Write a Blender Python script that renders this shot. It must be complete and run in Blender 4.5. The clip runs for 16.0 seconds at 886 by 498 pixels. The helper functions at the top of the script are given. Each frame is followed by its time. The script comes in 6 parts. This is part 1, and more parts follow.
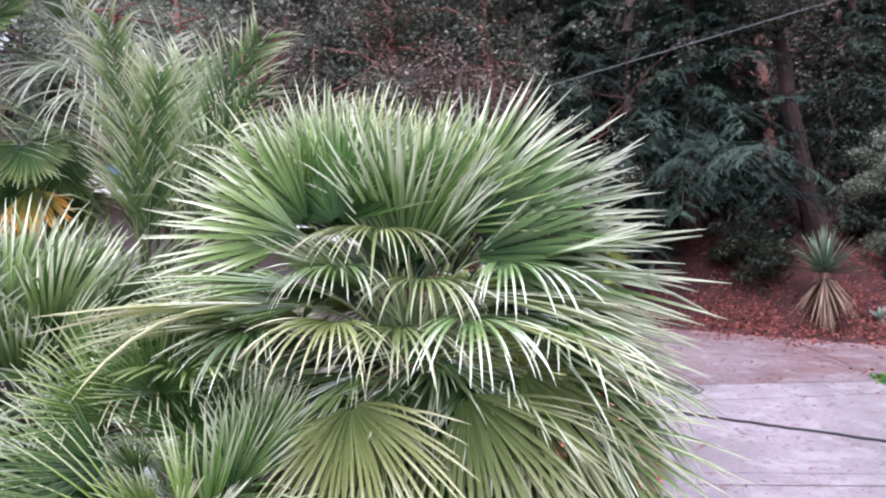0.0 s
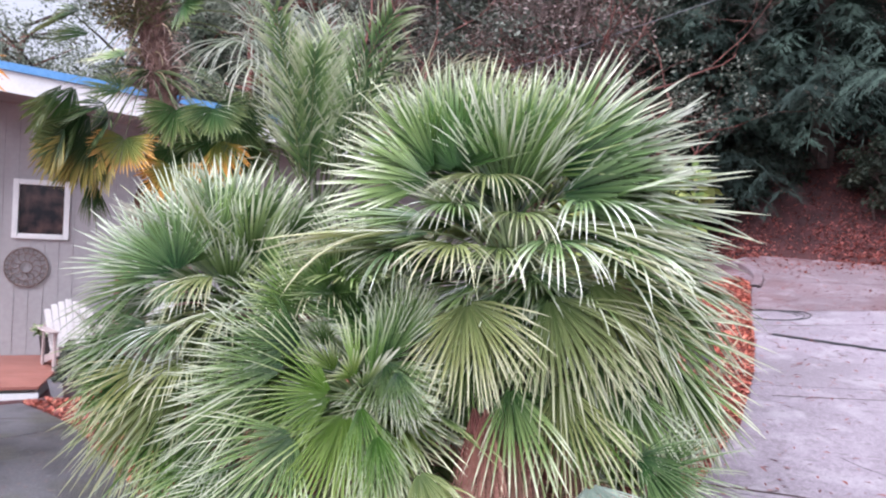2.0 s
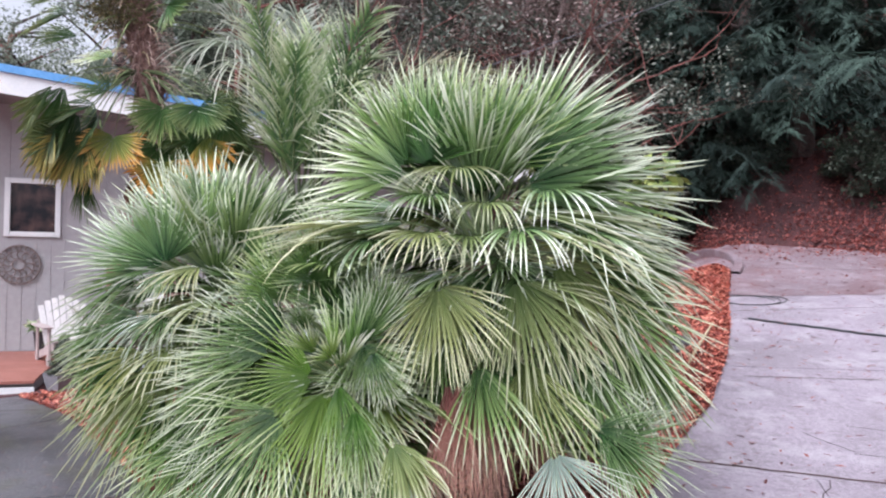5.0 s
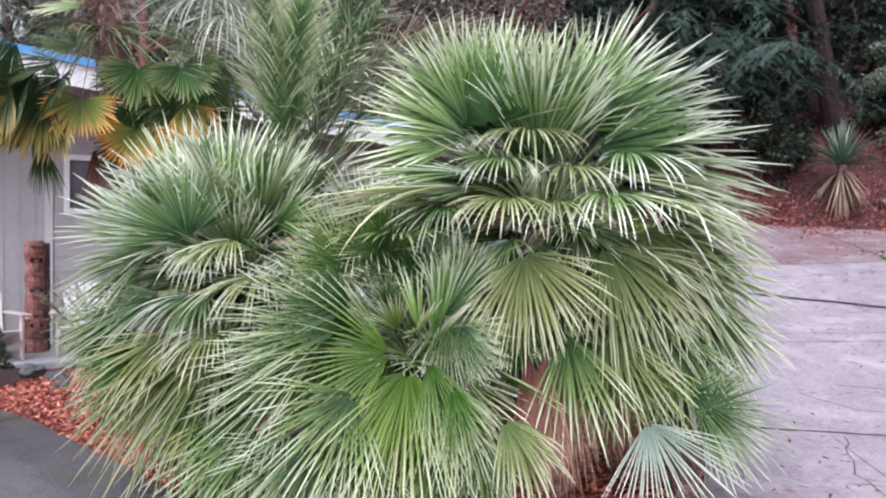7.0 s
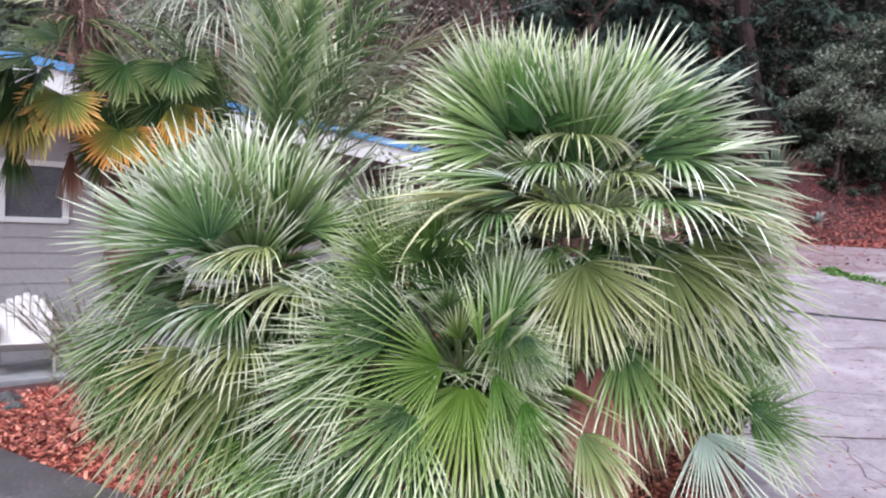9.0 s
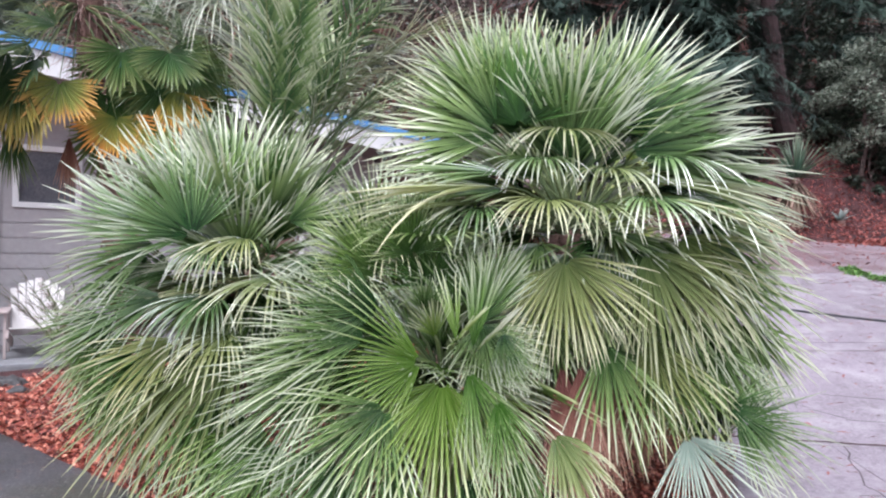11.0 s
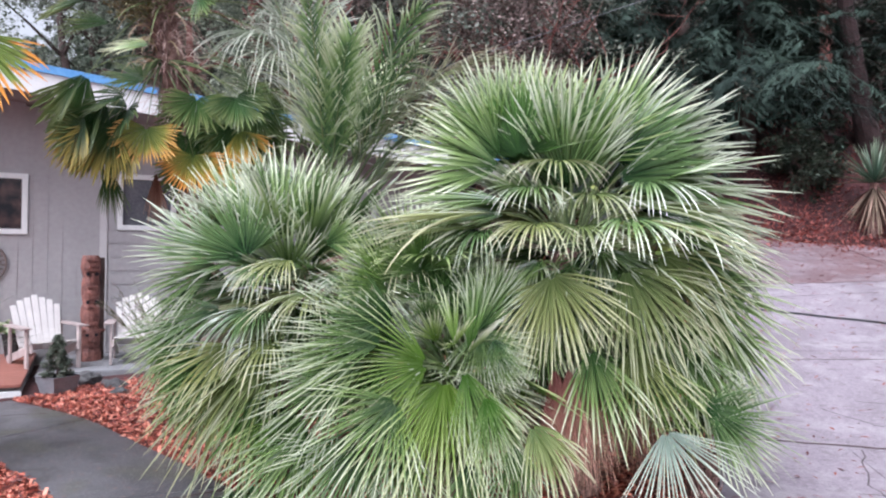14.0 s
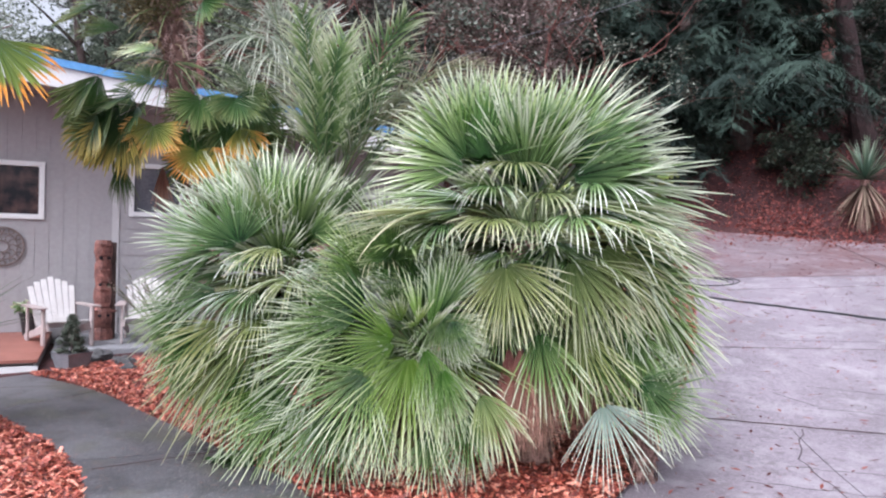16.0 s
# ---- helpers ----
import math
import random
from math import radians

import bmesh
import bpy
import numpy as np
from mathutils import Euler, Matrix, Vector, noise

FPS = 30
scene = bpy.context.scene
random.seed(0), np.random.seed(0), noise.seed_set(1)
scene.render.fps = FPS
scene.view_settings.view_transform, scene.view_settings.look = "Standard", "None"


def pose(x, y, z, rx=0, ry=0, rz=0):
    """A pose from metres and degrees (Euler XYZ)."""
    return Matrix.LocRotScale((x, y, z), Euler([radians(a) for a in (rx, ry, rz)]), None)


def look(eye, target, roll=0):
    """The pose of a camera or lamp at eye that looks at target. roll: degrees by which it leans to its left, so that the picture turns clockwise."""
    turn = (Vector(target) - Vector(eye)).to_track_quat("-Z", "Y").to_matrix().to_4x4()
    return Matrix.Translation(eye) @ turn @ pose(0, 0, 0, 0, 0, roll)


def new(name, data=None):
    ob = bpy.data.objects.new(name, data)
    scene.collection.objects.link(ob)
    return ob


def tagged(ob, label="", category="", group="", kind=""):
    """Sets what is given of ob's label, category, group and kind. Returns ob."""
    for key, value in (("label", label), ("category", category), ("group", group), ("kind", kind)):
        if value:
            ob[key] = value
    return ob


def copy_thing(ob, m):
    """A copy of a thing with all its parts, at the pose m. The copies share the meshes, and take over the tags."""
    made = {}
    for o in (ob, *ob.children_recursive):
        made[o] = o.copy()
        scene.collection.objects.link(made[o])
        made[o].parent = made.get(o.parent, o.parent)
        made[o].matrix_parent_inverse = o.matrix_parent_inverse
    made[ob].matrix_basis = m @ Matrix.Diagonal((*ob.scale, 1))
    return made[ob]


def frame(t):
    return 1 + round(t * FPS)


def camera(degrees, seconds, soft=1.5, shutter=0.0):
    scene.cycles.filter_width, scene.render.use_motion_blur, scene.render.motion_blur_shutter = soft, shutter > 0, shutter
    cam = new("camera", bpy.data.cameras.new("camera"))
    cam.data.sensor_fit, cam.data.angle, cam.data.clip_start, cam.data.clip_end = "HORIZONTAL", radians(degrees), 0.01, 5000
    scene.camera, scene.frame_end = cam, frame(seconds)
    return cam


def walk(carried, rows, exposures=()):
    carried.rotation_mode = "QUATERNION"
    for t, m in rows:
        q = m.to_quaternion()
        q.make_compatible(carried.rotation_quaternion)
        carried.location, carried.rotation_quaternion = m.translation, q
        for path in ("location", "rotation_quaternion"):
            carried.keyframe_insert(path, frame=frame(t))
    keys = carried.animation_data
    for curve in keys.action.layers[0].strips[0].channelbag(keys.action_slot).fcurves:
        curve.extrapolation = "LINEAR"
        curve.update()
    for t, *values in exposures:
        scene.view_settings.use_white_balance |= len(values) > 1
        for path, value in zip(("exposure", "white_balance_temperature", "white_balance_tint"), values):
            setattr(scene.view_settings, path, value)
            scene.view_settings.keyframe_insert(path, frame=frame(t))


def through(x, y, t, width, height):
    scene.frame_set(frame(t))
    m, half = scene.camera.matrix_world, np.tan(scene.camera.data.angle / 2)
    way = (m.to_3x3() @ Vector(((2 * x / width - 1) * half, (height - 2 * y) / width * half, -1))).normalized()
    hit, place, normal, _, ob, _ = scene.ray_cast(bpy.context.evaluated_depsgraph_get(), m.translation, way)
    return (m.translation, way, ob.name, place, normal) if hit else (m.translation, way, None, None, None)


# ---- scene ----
cam = camera(63.5, 16.0, 2.2)
PATH = [
    (0, (0.16, 0.024, 1.377), (0.032, 2.007, 1.607), 1.8),
    (0.5, (0.241, -0.143, 1.39), (0.042, 1.83, 1.647), 1.3),
    (1, (0.39, -0.29, 1.341), (0.082, 1.678, 1.513), 3.2),
    (1.5, (0.387, -0.6, 1.306), (0.04, 1.368, 1.382), 1.9),
    (2, (0.389, -0.897, 1.335), (-0.078, 1.047, 1.357), 2.2),
    (2.5, (0.532, -1.019, 1.325), (-0.053, 0.893, 1.329), 2.3),
    (3, (0.615, -1.125, 1.342), (0.058, 0.796, 1.368), 1.1),
    (3.5, (0.604, -1.254, 1.353), (0.009, 0.655, 1.384), 1.2),
    (4, (0.64, -1.271, 1.344), (0.133, 0.663, 1.377), 4.0),
    (4.2, (0.67, -1.238, 1.342), (0.144, 0.691, 1.352), 3.6),
    (6.3, (-0.032, -0.972, 1.226), (-0.304, 1.009, 1.241), -2.7),
    (6.5, (-0.154, -0.959, 1.219), (-0.375, 1.029, 1.237), -0.5),
    (7, (-0.462, -1.017, 1.211), (-0.603, 0.977, 1.172), 0.6),
    (7.5, (-0.633, -0.925, 1.17), (-0.714, 1.073, 1.191), 2.2),
    (8, (-0.81, -0.785, 1.151), (-0.755, 1.213, 1.096), 1.7),
    (8.5, (-1.035, -0.848, 1.173), (-0.954, 1.151, 1.141), 1.5),
    (8.7, (-1.123, -0.897, 1.166), (-1.043, 1.101, 1.17), 0.8),
    (10.8, (-0.977, -0.816, 1.193), (-0.906, 1.183, 1.166), 1.9),
    (11, (-0.916, -0.829, 1.193), (-0.898, 1.17, 1.168), 1.8),
    (11.5, (-0.816, -0.857, 1.196), (-0.843, 1.142, 1.146), 1.0),
    (12, (-0.802, -1.037, 1.22), (-0.82, 0.963, 1.207), 0.5),
    (12.5, (-0.804, -1.146, 1.218), (-0.836, 0.853, 1.174), 2.6),
    (13, (-0.723, -1.216, 1.235), (-0.768, 0.784, 1.208), 1.0),
    (13.5, (-0.569, -1.288, 1.247), (-0.692, 0.709, 1.241), 1.6),
    (14, (-0.447, -1.391, 1.253), (-0.678, 0.596, 1.252), 0.9),
    (14.5, (-0.394, -1.571, 1.243), (-0.639, 0.414, 1.222), 0.8),
    (15, (-0.335, -1.749, 1.261), (-0.575, 0.237, 1.218), 3.4),
    (15.5, (-0.232, -1.805, 1.273), (-0.496, 0.177, 1.23), 3.0),
    (16, (-0.114, -1.869, 1.277), (-0.376, 0.113, 1.244), 1.7),
]
walk(cam, [(t, look(eye, target, roll)) for t, eye, target, roll in PATH], [(0.0, 0.82, 5800, 21), (1.2, 0.82, 5800, 21), (3.0, 0.79, 5820, 19), (6.5, 0.71, 5850, 17), (16.0, 0.70, 5820, 16)])

# ---- light ----
world = bpy.data.worlds.new("sky")
scene.world = world
world.use_nodes = True
wn = world.node_tree.nodes
sky = wn.new("ShaderNodeTexSky")
sky.sky_type, sky.sun_disc = "NISHITA", False
sky.sun_elevation, sky.sun_rotation = radians(52), radians(205)
sky.air_density, sky.dust_density, sky.ozone_density = 1.0, 4.0, 1.0
wn["Background"].inputs["Strength"].default_value = 0.15
veil = wn.new("ShaderNodeHueSaturation")
veil.inputs["Saturation"].default_value, veil.inputs["Value"].default_value = 0.14, 1.02
world.node_tree.links.new(sky.outputs[0], veil.inputs["Color"])
world.node_tree.links.new(veil.outputs[0], wn["Background"].inputs["Color"])
sun = new("sun", bpy.data.lights.new("sun", "SUN"))
sun.data.energy, sun.data.angle, sun.data.color = 1.9, radians(45), (1.0, 0.98, 0.95)
sun.matrix_world = look((-3.0, -6.5, 10.5), (0, 0, 0))


# ---- materials ----
def material(name, low, high, scale=8.0, rough=0.8, bump=0.2, detail=None, random_mix=0.0, metallic=0.0, spec=0.5, fine=12.0, bump_size=0.01, islands=0.0, marks=()):
    """A surface of two colours mixed by broad and fine noise, with relief."""
    m = bpy.data.materials.new(name)
    m.use_nodes = True
    nt = m.node_tree
    b = nt.nodes["Principled BSDF"]
    co = nt.nodes.new("ShaderNodeTexCoord")
    n1, n2 = nt.nodes.new("ShaderNodeTexNoise"), nt.nodes.new("ShaderNodeTexNoise")
    n1.inputs["Scale"].default_value, n1.inputs["Detail"].default_value = scale, 6
    n2.inputs["Scale"].default_value, n2.inputs["Detail"].default_value = scale * fine, 5
    for n in (n1, n2):
        nt.links.new(co.outputs["Object"], n.inputs["Vector"])
    add = nt.nodes.new("ShaderNodeMath")
    add.operation = "ADD"
    half = nt.nodes.new("ShaderNodeMath")
    half.operation = "MULTIPLY_ADD"
    nt.links.new(n1.outputs["Fac"], add.inputs[0])
    nt.links.new(n2.outputs["Fac"], add.inputs[1])
    nt.links.new(add.outputs[0], half.inputs[0])
    half.inputs[1].default_value, half.inputs[2].default_value = 1.6, -1.1
    fac = half
    if random_mix:
        info = nt.nodes.new("ShaderNodeObjectInfo")
        r = nt.nodes.new("ShaderNodeMath")
        r.operation = "MULTIPLY_ADD"
        nt.links.new(info.outputs["Random"], r.inputs[0])
        r.inputs[1].default_value = random_mix
        nt.links.new(half.outputs[0], r.inputs[2])
        fac = r
    if islands:
        geo, isle = nt.nodes.new("ShaderNodeNewGeometry"), nt.nodes.new("ShaderNodeMath")
        isle.operation = "MULTIPLY_ADD"
        nt.links.new(geo.outputs["Random Per Island"], isle.inputs[0])
        isle.inputs[1].default_value = islands
        nt.links.new(fac.outputs[0], isle.inputs[2])
        fac = nt.nodes.new("ShaderNodeMath")
        fac.operation = "SUBTRACT"
        fac.inputs[1].default_value = islands / 2
        nt.links.new(isle.outputs[0], fac.inputs[0])
    ramp_node = nt.nodes.new("ShaderNodeValToRGB")
    ramp_node.color_ramp.elements[0].color, ramp_node.color_ramp.elements[1].color = (*low, 1), (*high, 1)
    if detail:
        for place, colour in detail:
            ramp_node.color_ramp.elements.new(place).color = (*colour, 1)
    nt.links.new(fac.outputs[0], ramp_node.inputs[0])
    tint = ramp_node.outputs[0]
    for k, (size, lo, hi, colour, strength) in enumerate(marks):
        nm, rng_node, mix = nt.nodes.new("ShaderNodeTexNoise"), nt.nodes.new("ShaderNodeMapRange"), nt.nodes.new("ShaderNodeMix")
        nm.inputs["Scale"].default_value, nm.inputs["Detail"].default_value = size, 5
        shift = nt.nodes.new("ShaderNodeVectorMath")
        shift.inputs[1].default_value = (3.7 * k + 1.3, 5.1 * k, 2.9)
        nt.links.new(co.outputs["Object"], shift.inputs[0])
        nt.links.new(shift.outputs[0], nm.inputs["Vector"])
        nt.links.new(nm.outputs["Fac"], rng_node.inputs["Value"])
        rng_node.inputs["From Min"].default_value, rng_node.inputs["From Max"].default_value = lo, hi
        rng_node.inputs["To Max"].default_value = strength
        mix.data_type = "RGBA"
        nt.links.new(rng_node.outputs["Result"], mix.inputs[0])
        nt.links.new(tint, mix.inputs[6])
        mix.inputs[7].default_value = (*colour, 1)
        tint = mix.outputs[2]
    nt.links.new(tint, b.inputs["Base Color"])
    b.inputs["Roughness"].default_value, b.inputs["Metallic"].default_value = rough, metallic
    b.inputs["Specular IOR Level"].default_value = spec
    if bump:
        bm_node = nt.nodes.new("ShaderNodeBump")
        bm_node.inputs["Strength"].default_value, bm_node.inputs["Distance"].default_value = bump, bump_size
        nt.links.new(n2.outputs["Fac"], bm_node.inputs["Height"])
        nt.links.new(bm_node.outputs[0], b.inputs["Normal"])
    return m


def leaf_material(name, hub, mid, tip, rough=0.38, vary=0.25, fleck=0.15, through=0.0, gloss=0.5, turn=0.62):
    """Leaf colour from the hub, deepened for shade in fans, to the drier, sheen-paled tip, each leaf and blade a little
    different.
    """
    m = bpy.data.materials.new(name)
    m.use_nodes = True
    nt = m.node_tree
    b = nt.nodes["Principled BSDF"]
    uv = nt.nodes.new("ShaderNodeUVMap")
    sep = nt.nodes.new("ShaderNodeSeparateXYZ")
    nt.links.new(uv.outputs[0], sep.inputs[0])
    co = nt.nodes.new("ShaderNodeTexCoord")
    nz = nt.nodes.new("ShaderNodeTexNoise")
    nz.inputs["Scale"].default_value, nz.inputs["Detail"].default_value = 9, 4
    nt.links.new(co.outputs["Object"], nz.inputs["Vector"])
    info, geo = nt.nodes.new("ShaderNodeObjectInfo"), nt.nodes.new("ShaderNodeNewGeometry")
    acc = nt.nodes.new("ShaderNodeMath")
    acc.operation = "MULTIPLY_ADD"
    nt.links.new(nz.outputs["Fac"], acc.inputs[0])
    acc.inputs[1].default_value = fleck
    nt.links.new(sep.outputs["Y"], acc.inputs[2])
    acc2 = nt.nodes.new("ShaderNodeMath")
    acc2.operation = "MULTIPLY_ADD"
    nt.links.new(geo.outputs["Random Per Island"], acc2.inputs[0])
    acc2.inputs[1].default_value = 0.22
    nt.links.new(acc.outputs[0], acc2.inputs[2])
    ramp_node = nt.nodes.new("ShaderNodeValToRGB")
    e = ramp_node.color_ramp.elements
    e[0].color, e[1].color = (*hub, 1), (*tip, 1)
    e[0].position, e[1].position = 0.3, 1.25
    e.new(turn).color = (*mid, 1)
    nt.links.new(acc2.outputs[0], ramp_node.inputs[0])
    hsv = nt.nodes.new("ShaderNodeHueSaturation")
    val = nt.nodes.new("ShaderNodeMath")
    val.operation = "MULTIPLY_ADD"
    nt.links.new(info.outputs["Random"], val.inputs[0])
    val.inputs[1].default_value, val.inputs[2].default_value = 2 * vary, 1 - vary
    nt.links.new(val.outputs[0], hsv.inputs["Value"])
    hue = nt.nodes.new("ShaderNodeMath")
    hue.operation = "MULTIPLY_ADD"
    nt.links.new(info.outputs["Random"], hue.inputs[0])
    hue.inputs[1].default_value, hue.inputs[2].default_value = -0.035, 0.515
    nt.links.new(hue.outputs[0], hsv.inputs["Hue"])
    nt.links.new(ramp_node.outputs[0], hsv.inputs["Color"])
    nt.links.new(hsv.outputs[0], b.inputs["Base Color"])
    b.inputs["Roughness"].default_value = rough
    b.inputs["Specular IOR Level"].default_value = gloss
    b.inputs["Coat Weight"].default_value, b.inputs["Coat Roughness"].default_value = max(0.0, gloss - 0.7), 0.18
    if through:
        mixer, tr = nt.nodes.new("ShaderNodeMixShader"), nt.nodes.new("ShaderNodeBsdfTranslucent")
        nt.links.new(hsv.outputs[0], tr.inputs["Color"])
        mixer.inputs[0].default_value = through
        nt.links.new(b.outputs[0], mixer.inputs[1])
        nt.links.new(tr.outputs[0], mixer.inputs[2])
        nt.links.new(mixer.outputs[0], nt.nodes["Material Output"].inputs["Surface"])
    return m


M_CONCRETE = material("concrete", (0.19, 0.161, 0.182), (0.39, 0.334, 0.378), 0.8, 0.5, 0.4, fine=40, marks=[(0.45, 0.47, 0.62, (0.19, 0.16, 0.178), 0.6), (3.0, 0.5, 0.66, (0.46, 0.42, 0.45), 0.5), (9.0, 0.56, 0.68, (0.16, 0.13, 0.135), 0.5), (110, 0.6, 0.68, (0.11, 0.085, 0.085), 0.75), (90, 0.6, 0.68, (0.6, 0.56, 0.58), 0.6)])
# darker far concrete: red dust, and the shade by the wood put into colour
M_DUSTY_SHADED = material("dusty_shaded_concrete", (0.14, 0.10, 0.112), (0.31, 0.245, 0.27), 0.8, 0.6, 0.4, fine=40, marks=[(0.6, 0.42, 0.6, (0.15, 0.075, 0.078), 0.75), (3.0, 0.52, 0.66, (0.36, 0.31, 0.335), 0.5), (25, 0.58, 0.66, (0.16, 0.06, 0.055), 0.6), (90, 0.6, 0.68, (0.5, 0.46, 0.48), 0.5)])
# pale marks: worn patches, and wet reflections put into the colour
M_WALKWAY = material("wet_walkway", (0.042, 0.042, 0.047), (0.115, 0.112, 0.12), 1.1, 0.42, 0.8, fine=45, spec=0.45, marks=[(0.7, 0.48, 0.6, (0.16, 0.157, 0.168), 0.6), (4.0, 0.5, 0.62, (0.032, 0.032, 0.033), 0.6), (2.2, 0.54, 0.66, (0.07, 0.072, 0.04), 0.5), (60, 0.60, 0.66, (0.36, 0.34, 0.33), 0.6), (33, 0.63, 0.68, (0.28, 0.13, 0.09), 0.6)])
M_LITTER = material("leaf_litter", (0.018, 0.008, 0.009), (0.105, 0.031, 0.031), 2.2, 0.9, 0.8, fine=14, bump_size=0.05)
M_MULCH = material("bark_mulch", (0.05, 0.010, 0.007), (0.20, 0.04, 0.024), 5, 0.75, 0.8, random_mix=0.5, bump_size=0.02)
M_CHIP = material("bark_chip", (0.06, 0.010, 0.008), (0.78, 0.34, 0.23), 45, 0.5, 0.4, detail=[(0.3, (0.26, 0.038, 0.022)), (0.64, (0.50, 0.105, 0.058))], fine=3, spec=0.7, islands=1.1)
M_SIDING = material("grey_siding", (0.33, 0.31, 0.315), (0.40, 0.38, 0.385), 1.2, 0.7, 0.1)
M_WHITE = material("white_paint", (0.70, 0.70, 0.70), (0.82, 0.81, 0.80), 3, 0.5, 0.1)
M_TRIM = material("pale_trim", (0.46, 0.44, 0.445), (0.56, 0.54, 0.54), 3, 0.6, 0.1)
M_BLUE = material("blue_metal", (0.08, 0.26, 0.55), (0.16, 0.38, 0.70), 1.5, 0.35, 0.05)
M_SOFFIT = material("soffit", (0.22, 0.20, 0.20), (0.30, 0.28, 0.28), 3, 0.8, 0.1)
M_ROOF = material("roofing", (0.10, 0.10, 0.11), (0.2, 0.2, 0.2), 3, 0.8, 0.2)
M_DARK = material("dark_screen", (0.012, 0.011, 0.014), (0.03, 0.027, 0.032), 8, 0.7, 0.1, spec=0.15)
M_DECK = material("red_deck", (0.22, 0.075, 0.055), (0.36, 0.15, 0.115), 3, 0.45, 0.2, random_mix=0.3)
M_FIBRE = material("palm_fibre", (0.09, 0.042, 0.036), (0.46, 0.28, 0.235), 14, 0.9, 0.8, fine=6, bump_size=0.03)
M_BARK = material("bark", (0.03, 0.02, 0.018), (0.13, 0.085, 0.075), 4, 0.9, 0.8, fine=8, bump_size=0.03)
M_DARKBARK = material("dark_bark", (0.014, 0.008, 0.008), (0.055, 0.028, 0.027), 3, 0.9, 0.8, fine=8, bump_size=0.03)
M_REDBARK = material("red_bark", (0.09, 0.036, 0.03), (0.31, 0.125, 0.10), 3, 0.8, 0.6, fine=8, bump_size=0.02)
# fan leaves: bowl shade is put into dark hubs, sky sheen into pale tips
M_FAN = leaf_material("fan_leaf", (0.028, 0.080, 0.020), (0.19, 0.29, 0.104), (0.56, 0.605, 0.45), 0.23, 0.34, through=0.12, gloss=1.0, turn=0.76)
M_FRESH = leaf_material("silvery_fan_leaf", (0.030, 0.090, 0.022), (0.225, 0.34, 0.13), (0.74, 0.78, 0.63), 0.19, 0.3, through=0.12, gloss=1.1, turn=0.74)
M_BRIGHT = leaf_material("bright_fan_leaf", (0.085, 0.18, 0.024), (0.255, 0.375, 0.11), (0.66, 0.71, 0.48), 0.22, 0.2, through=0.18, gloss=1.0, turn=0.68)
# darker copy: deep green crown hearts, and crown shade put into low leaves
M_DEEP = leaf_material("deep_shaded_fan_leaf", (0.026, 0.074, 0.012), (0.12, 0.225, 0.05), (0.38, 0.47, 0.22), 0.3, 0.2, through=0.15, gloss=0.8, turn=0.8)
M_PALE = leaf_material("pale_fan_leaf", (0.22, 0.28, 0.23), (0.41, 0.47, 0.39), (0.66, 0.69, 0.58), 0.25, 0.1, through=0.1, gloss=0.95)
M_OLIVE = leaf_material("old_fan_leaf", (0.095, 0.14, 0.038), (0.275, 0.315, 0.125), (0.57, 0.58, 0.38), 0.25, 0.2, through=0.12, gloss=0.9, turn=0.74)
M_STALK = leaf_material("leaf_stalk", (0.10, 0.13, 0.06), (0.13, 0.18, 0.07), (0.2, 0.25, 0.1), 0.5, 0.2)
M_WINDMILL = leaf_material("windmill_leaf", (0.026, 0.075, 0.018), (0.05, 0.115, 0.03), (0.16, 0.21, 0.075), 0.35, 0.25, through=0.18)
M_FEATHER = leaf_material("feather_leaf", (0.07, 0.16, 0.055), (0.25, 0.38, 0.14), (0.72, 0.77, 0.54), 0.32, 0.3, through=0.35, gloss=0.8)
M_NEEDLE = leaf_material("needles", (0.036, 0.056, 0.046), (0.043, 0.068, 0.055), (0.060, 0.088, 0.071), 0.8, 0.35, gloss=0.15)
# haze put into the colour: paler needles and leaves for hazy, distant trees
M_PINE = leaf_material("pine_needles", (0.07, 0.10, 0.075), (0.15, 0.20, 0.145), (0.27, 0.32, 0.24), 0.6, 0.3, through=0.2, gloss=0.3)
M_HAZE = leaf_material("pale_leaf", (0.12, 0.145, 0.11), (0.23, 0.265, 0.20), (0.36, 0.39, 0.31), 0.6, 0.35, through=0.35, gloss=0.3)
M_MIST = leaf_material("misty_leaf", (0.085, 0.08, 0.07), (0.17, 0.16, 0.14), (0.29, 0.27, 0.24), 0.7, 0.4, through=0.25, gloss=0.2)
M_BROAD = leaf_material("broad_leaf", (0.04, 0.056, 0.038), (0.09, 0.11, 0.08), (0.18, 0.19, 0.15), 0.7, 0.4, through=0.14, gloss=0.2)
# broad leaf darkened: the shade under the wood is put into the colour
M_SHADED_BROAD = leaf_material("shaded_broad_leaf", (0.014, 0.026, 0.016), (0.03, 0.046, 0.03), (0.07, 0.085, 0.06), 0.55, 0.4, gloss=0.3)
M_BRUSH = leaf_material("brush", (0.085, 0.062, 0.053), (0.17, 0.13, 0.112), (0.28, 0.225, 0.20), 0.75, 0.4, through=0.15, gloss=0.2)
M_SWORD = leaf_material("sword_leaf", (0.04, 0.08, 0.05), (0.085, 0.15, 0.095), (0.19, 0.24, 0.16), 0.5, 0.3, through=0.1)
M_DRY = leaf_material("dry_leaf", (0.14, 0.06, 0.04), (0.26, 0.125, 0.085), (0.40, 0.24, 0.17), 0.7, 0.25)


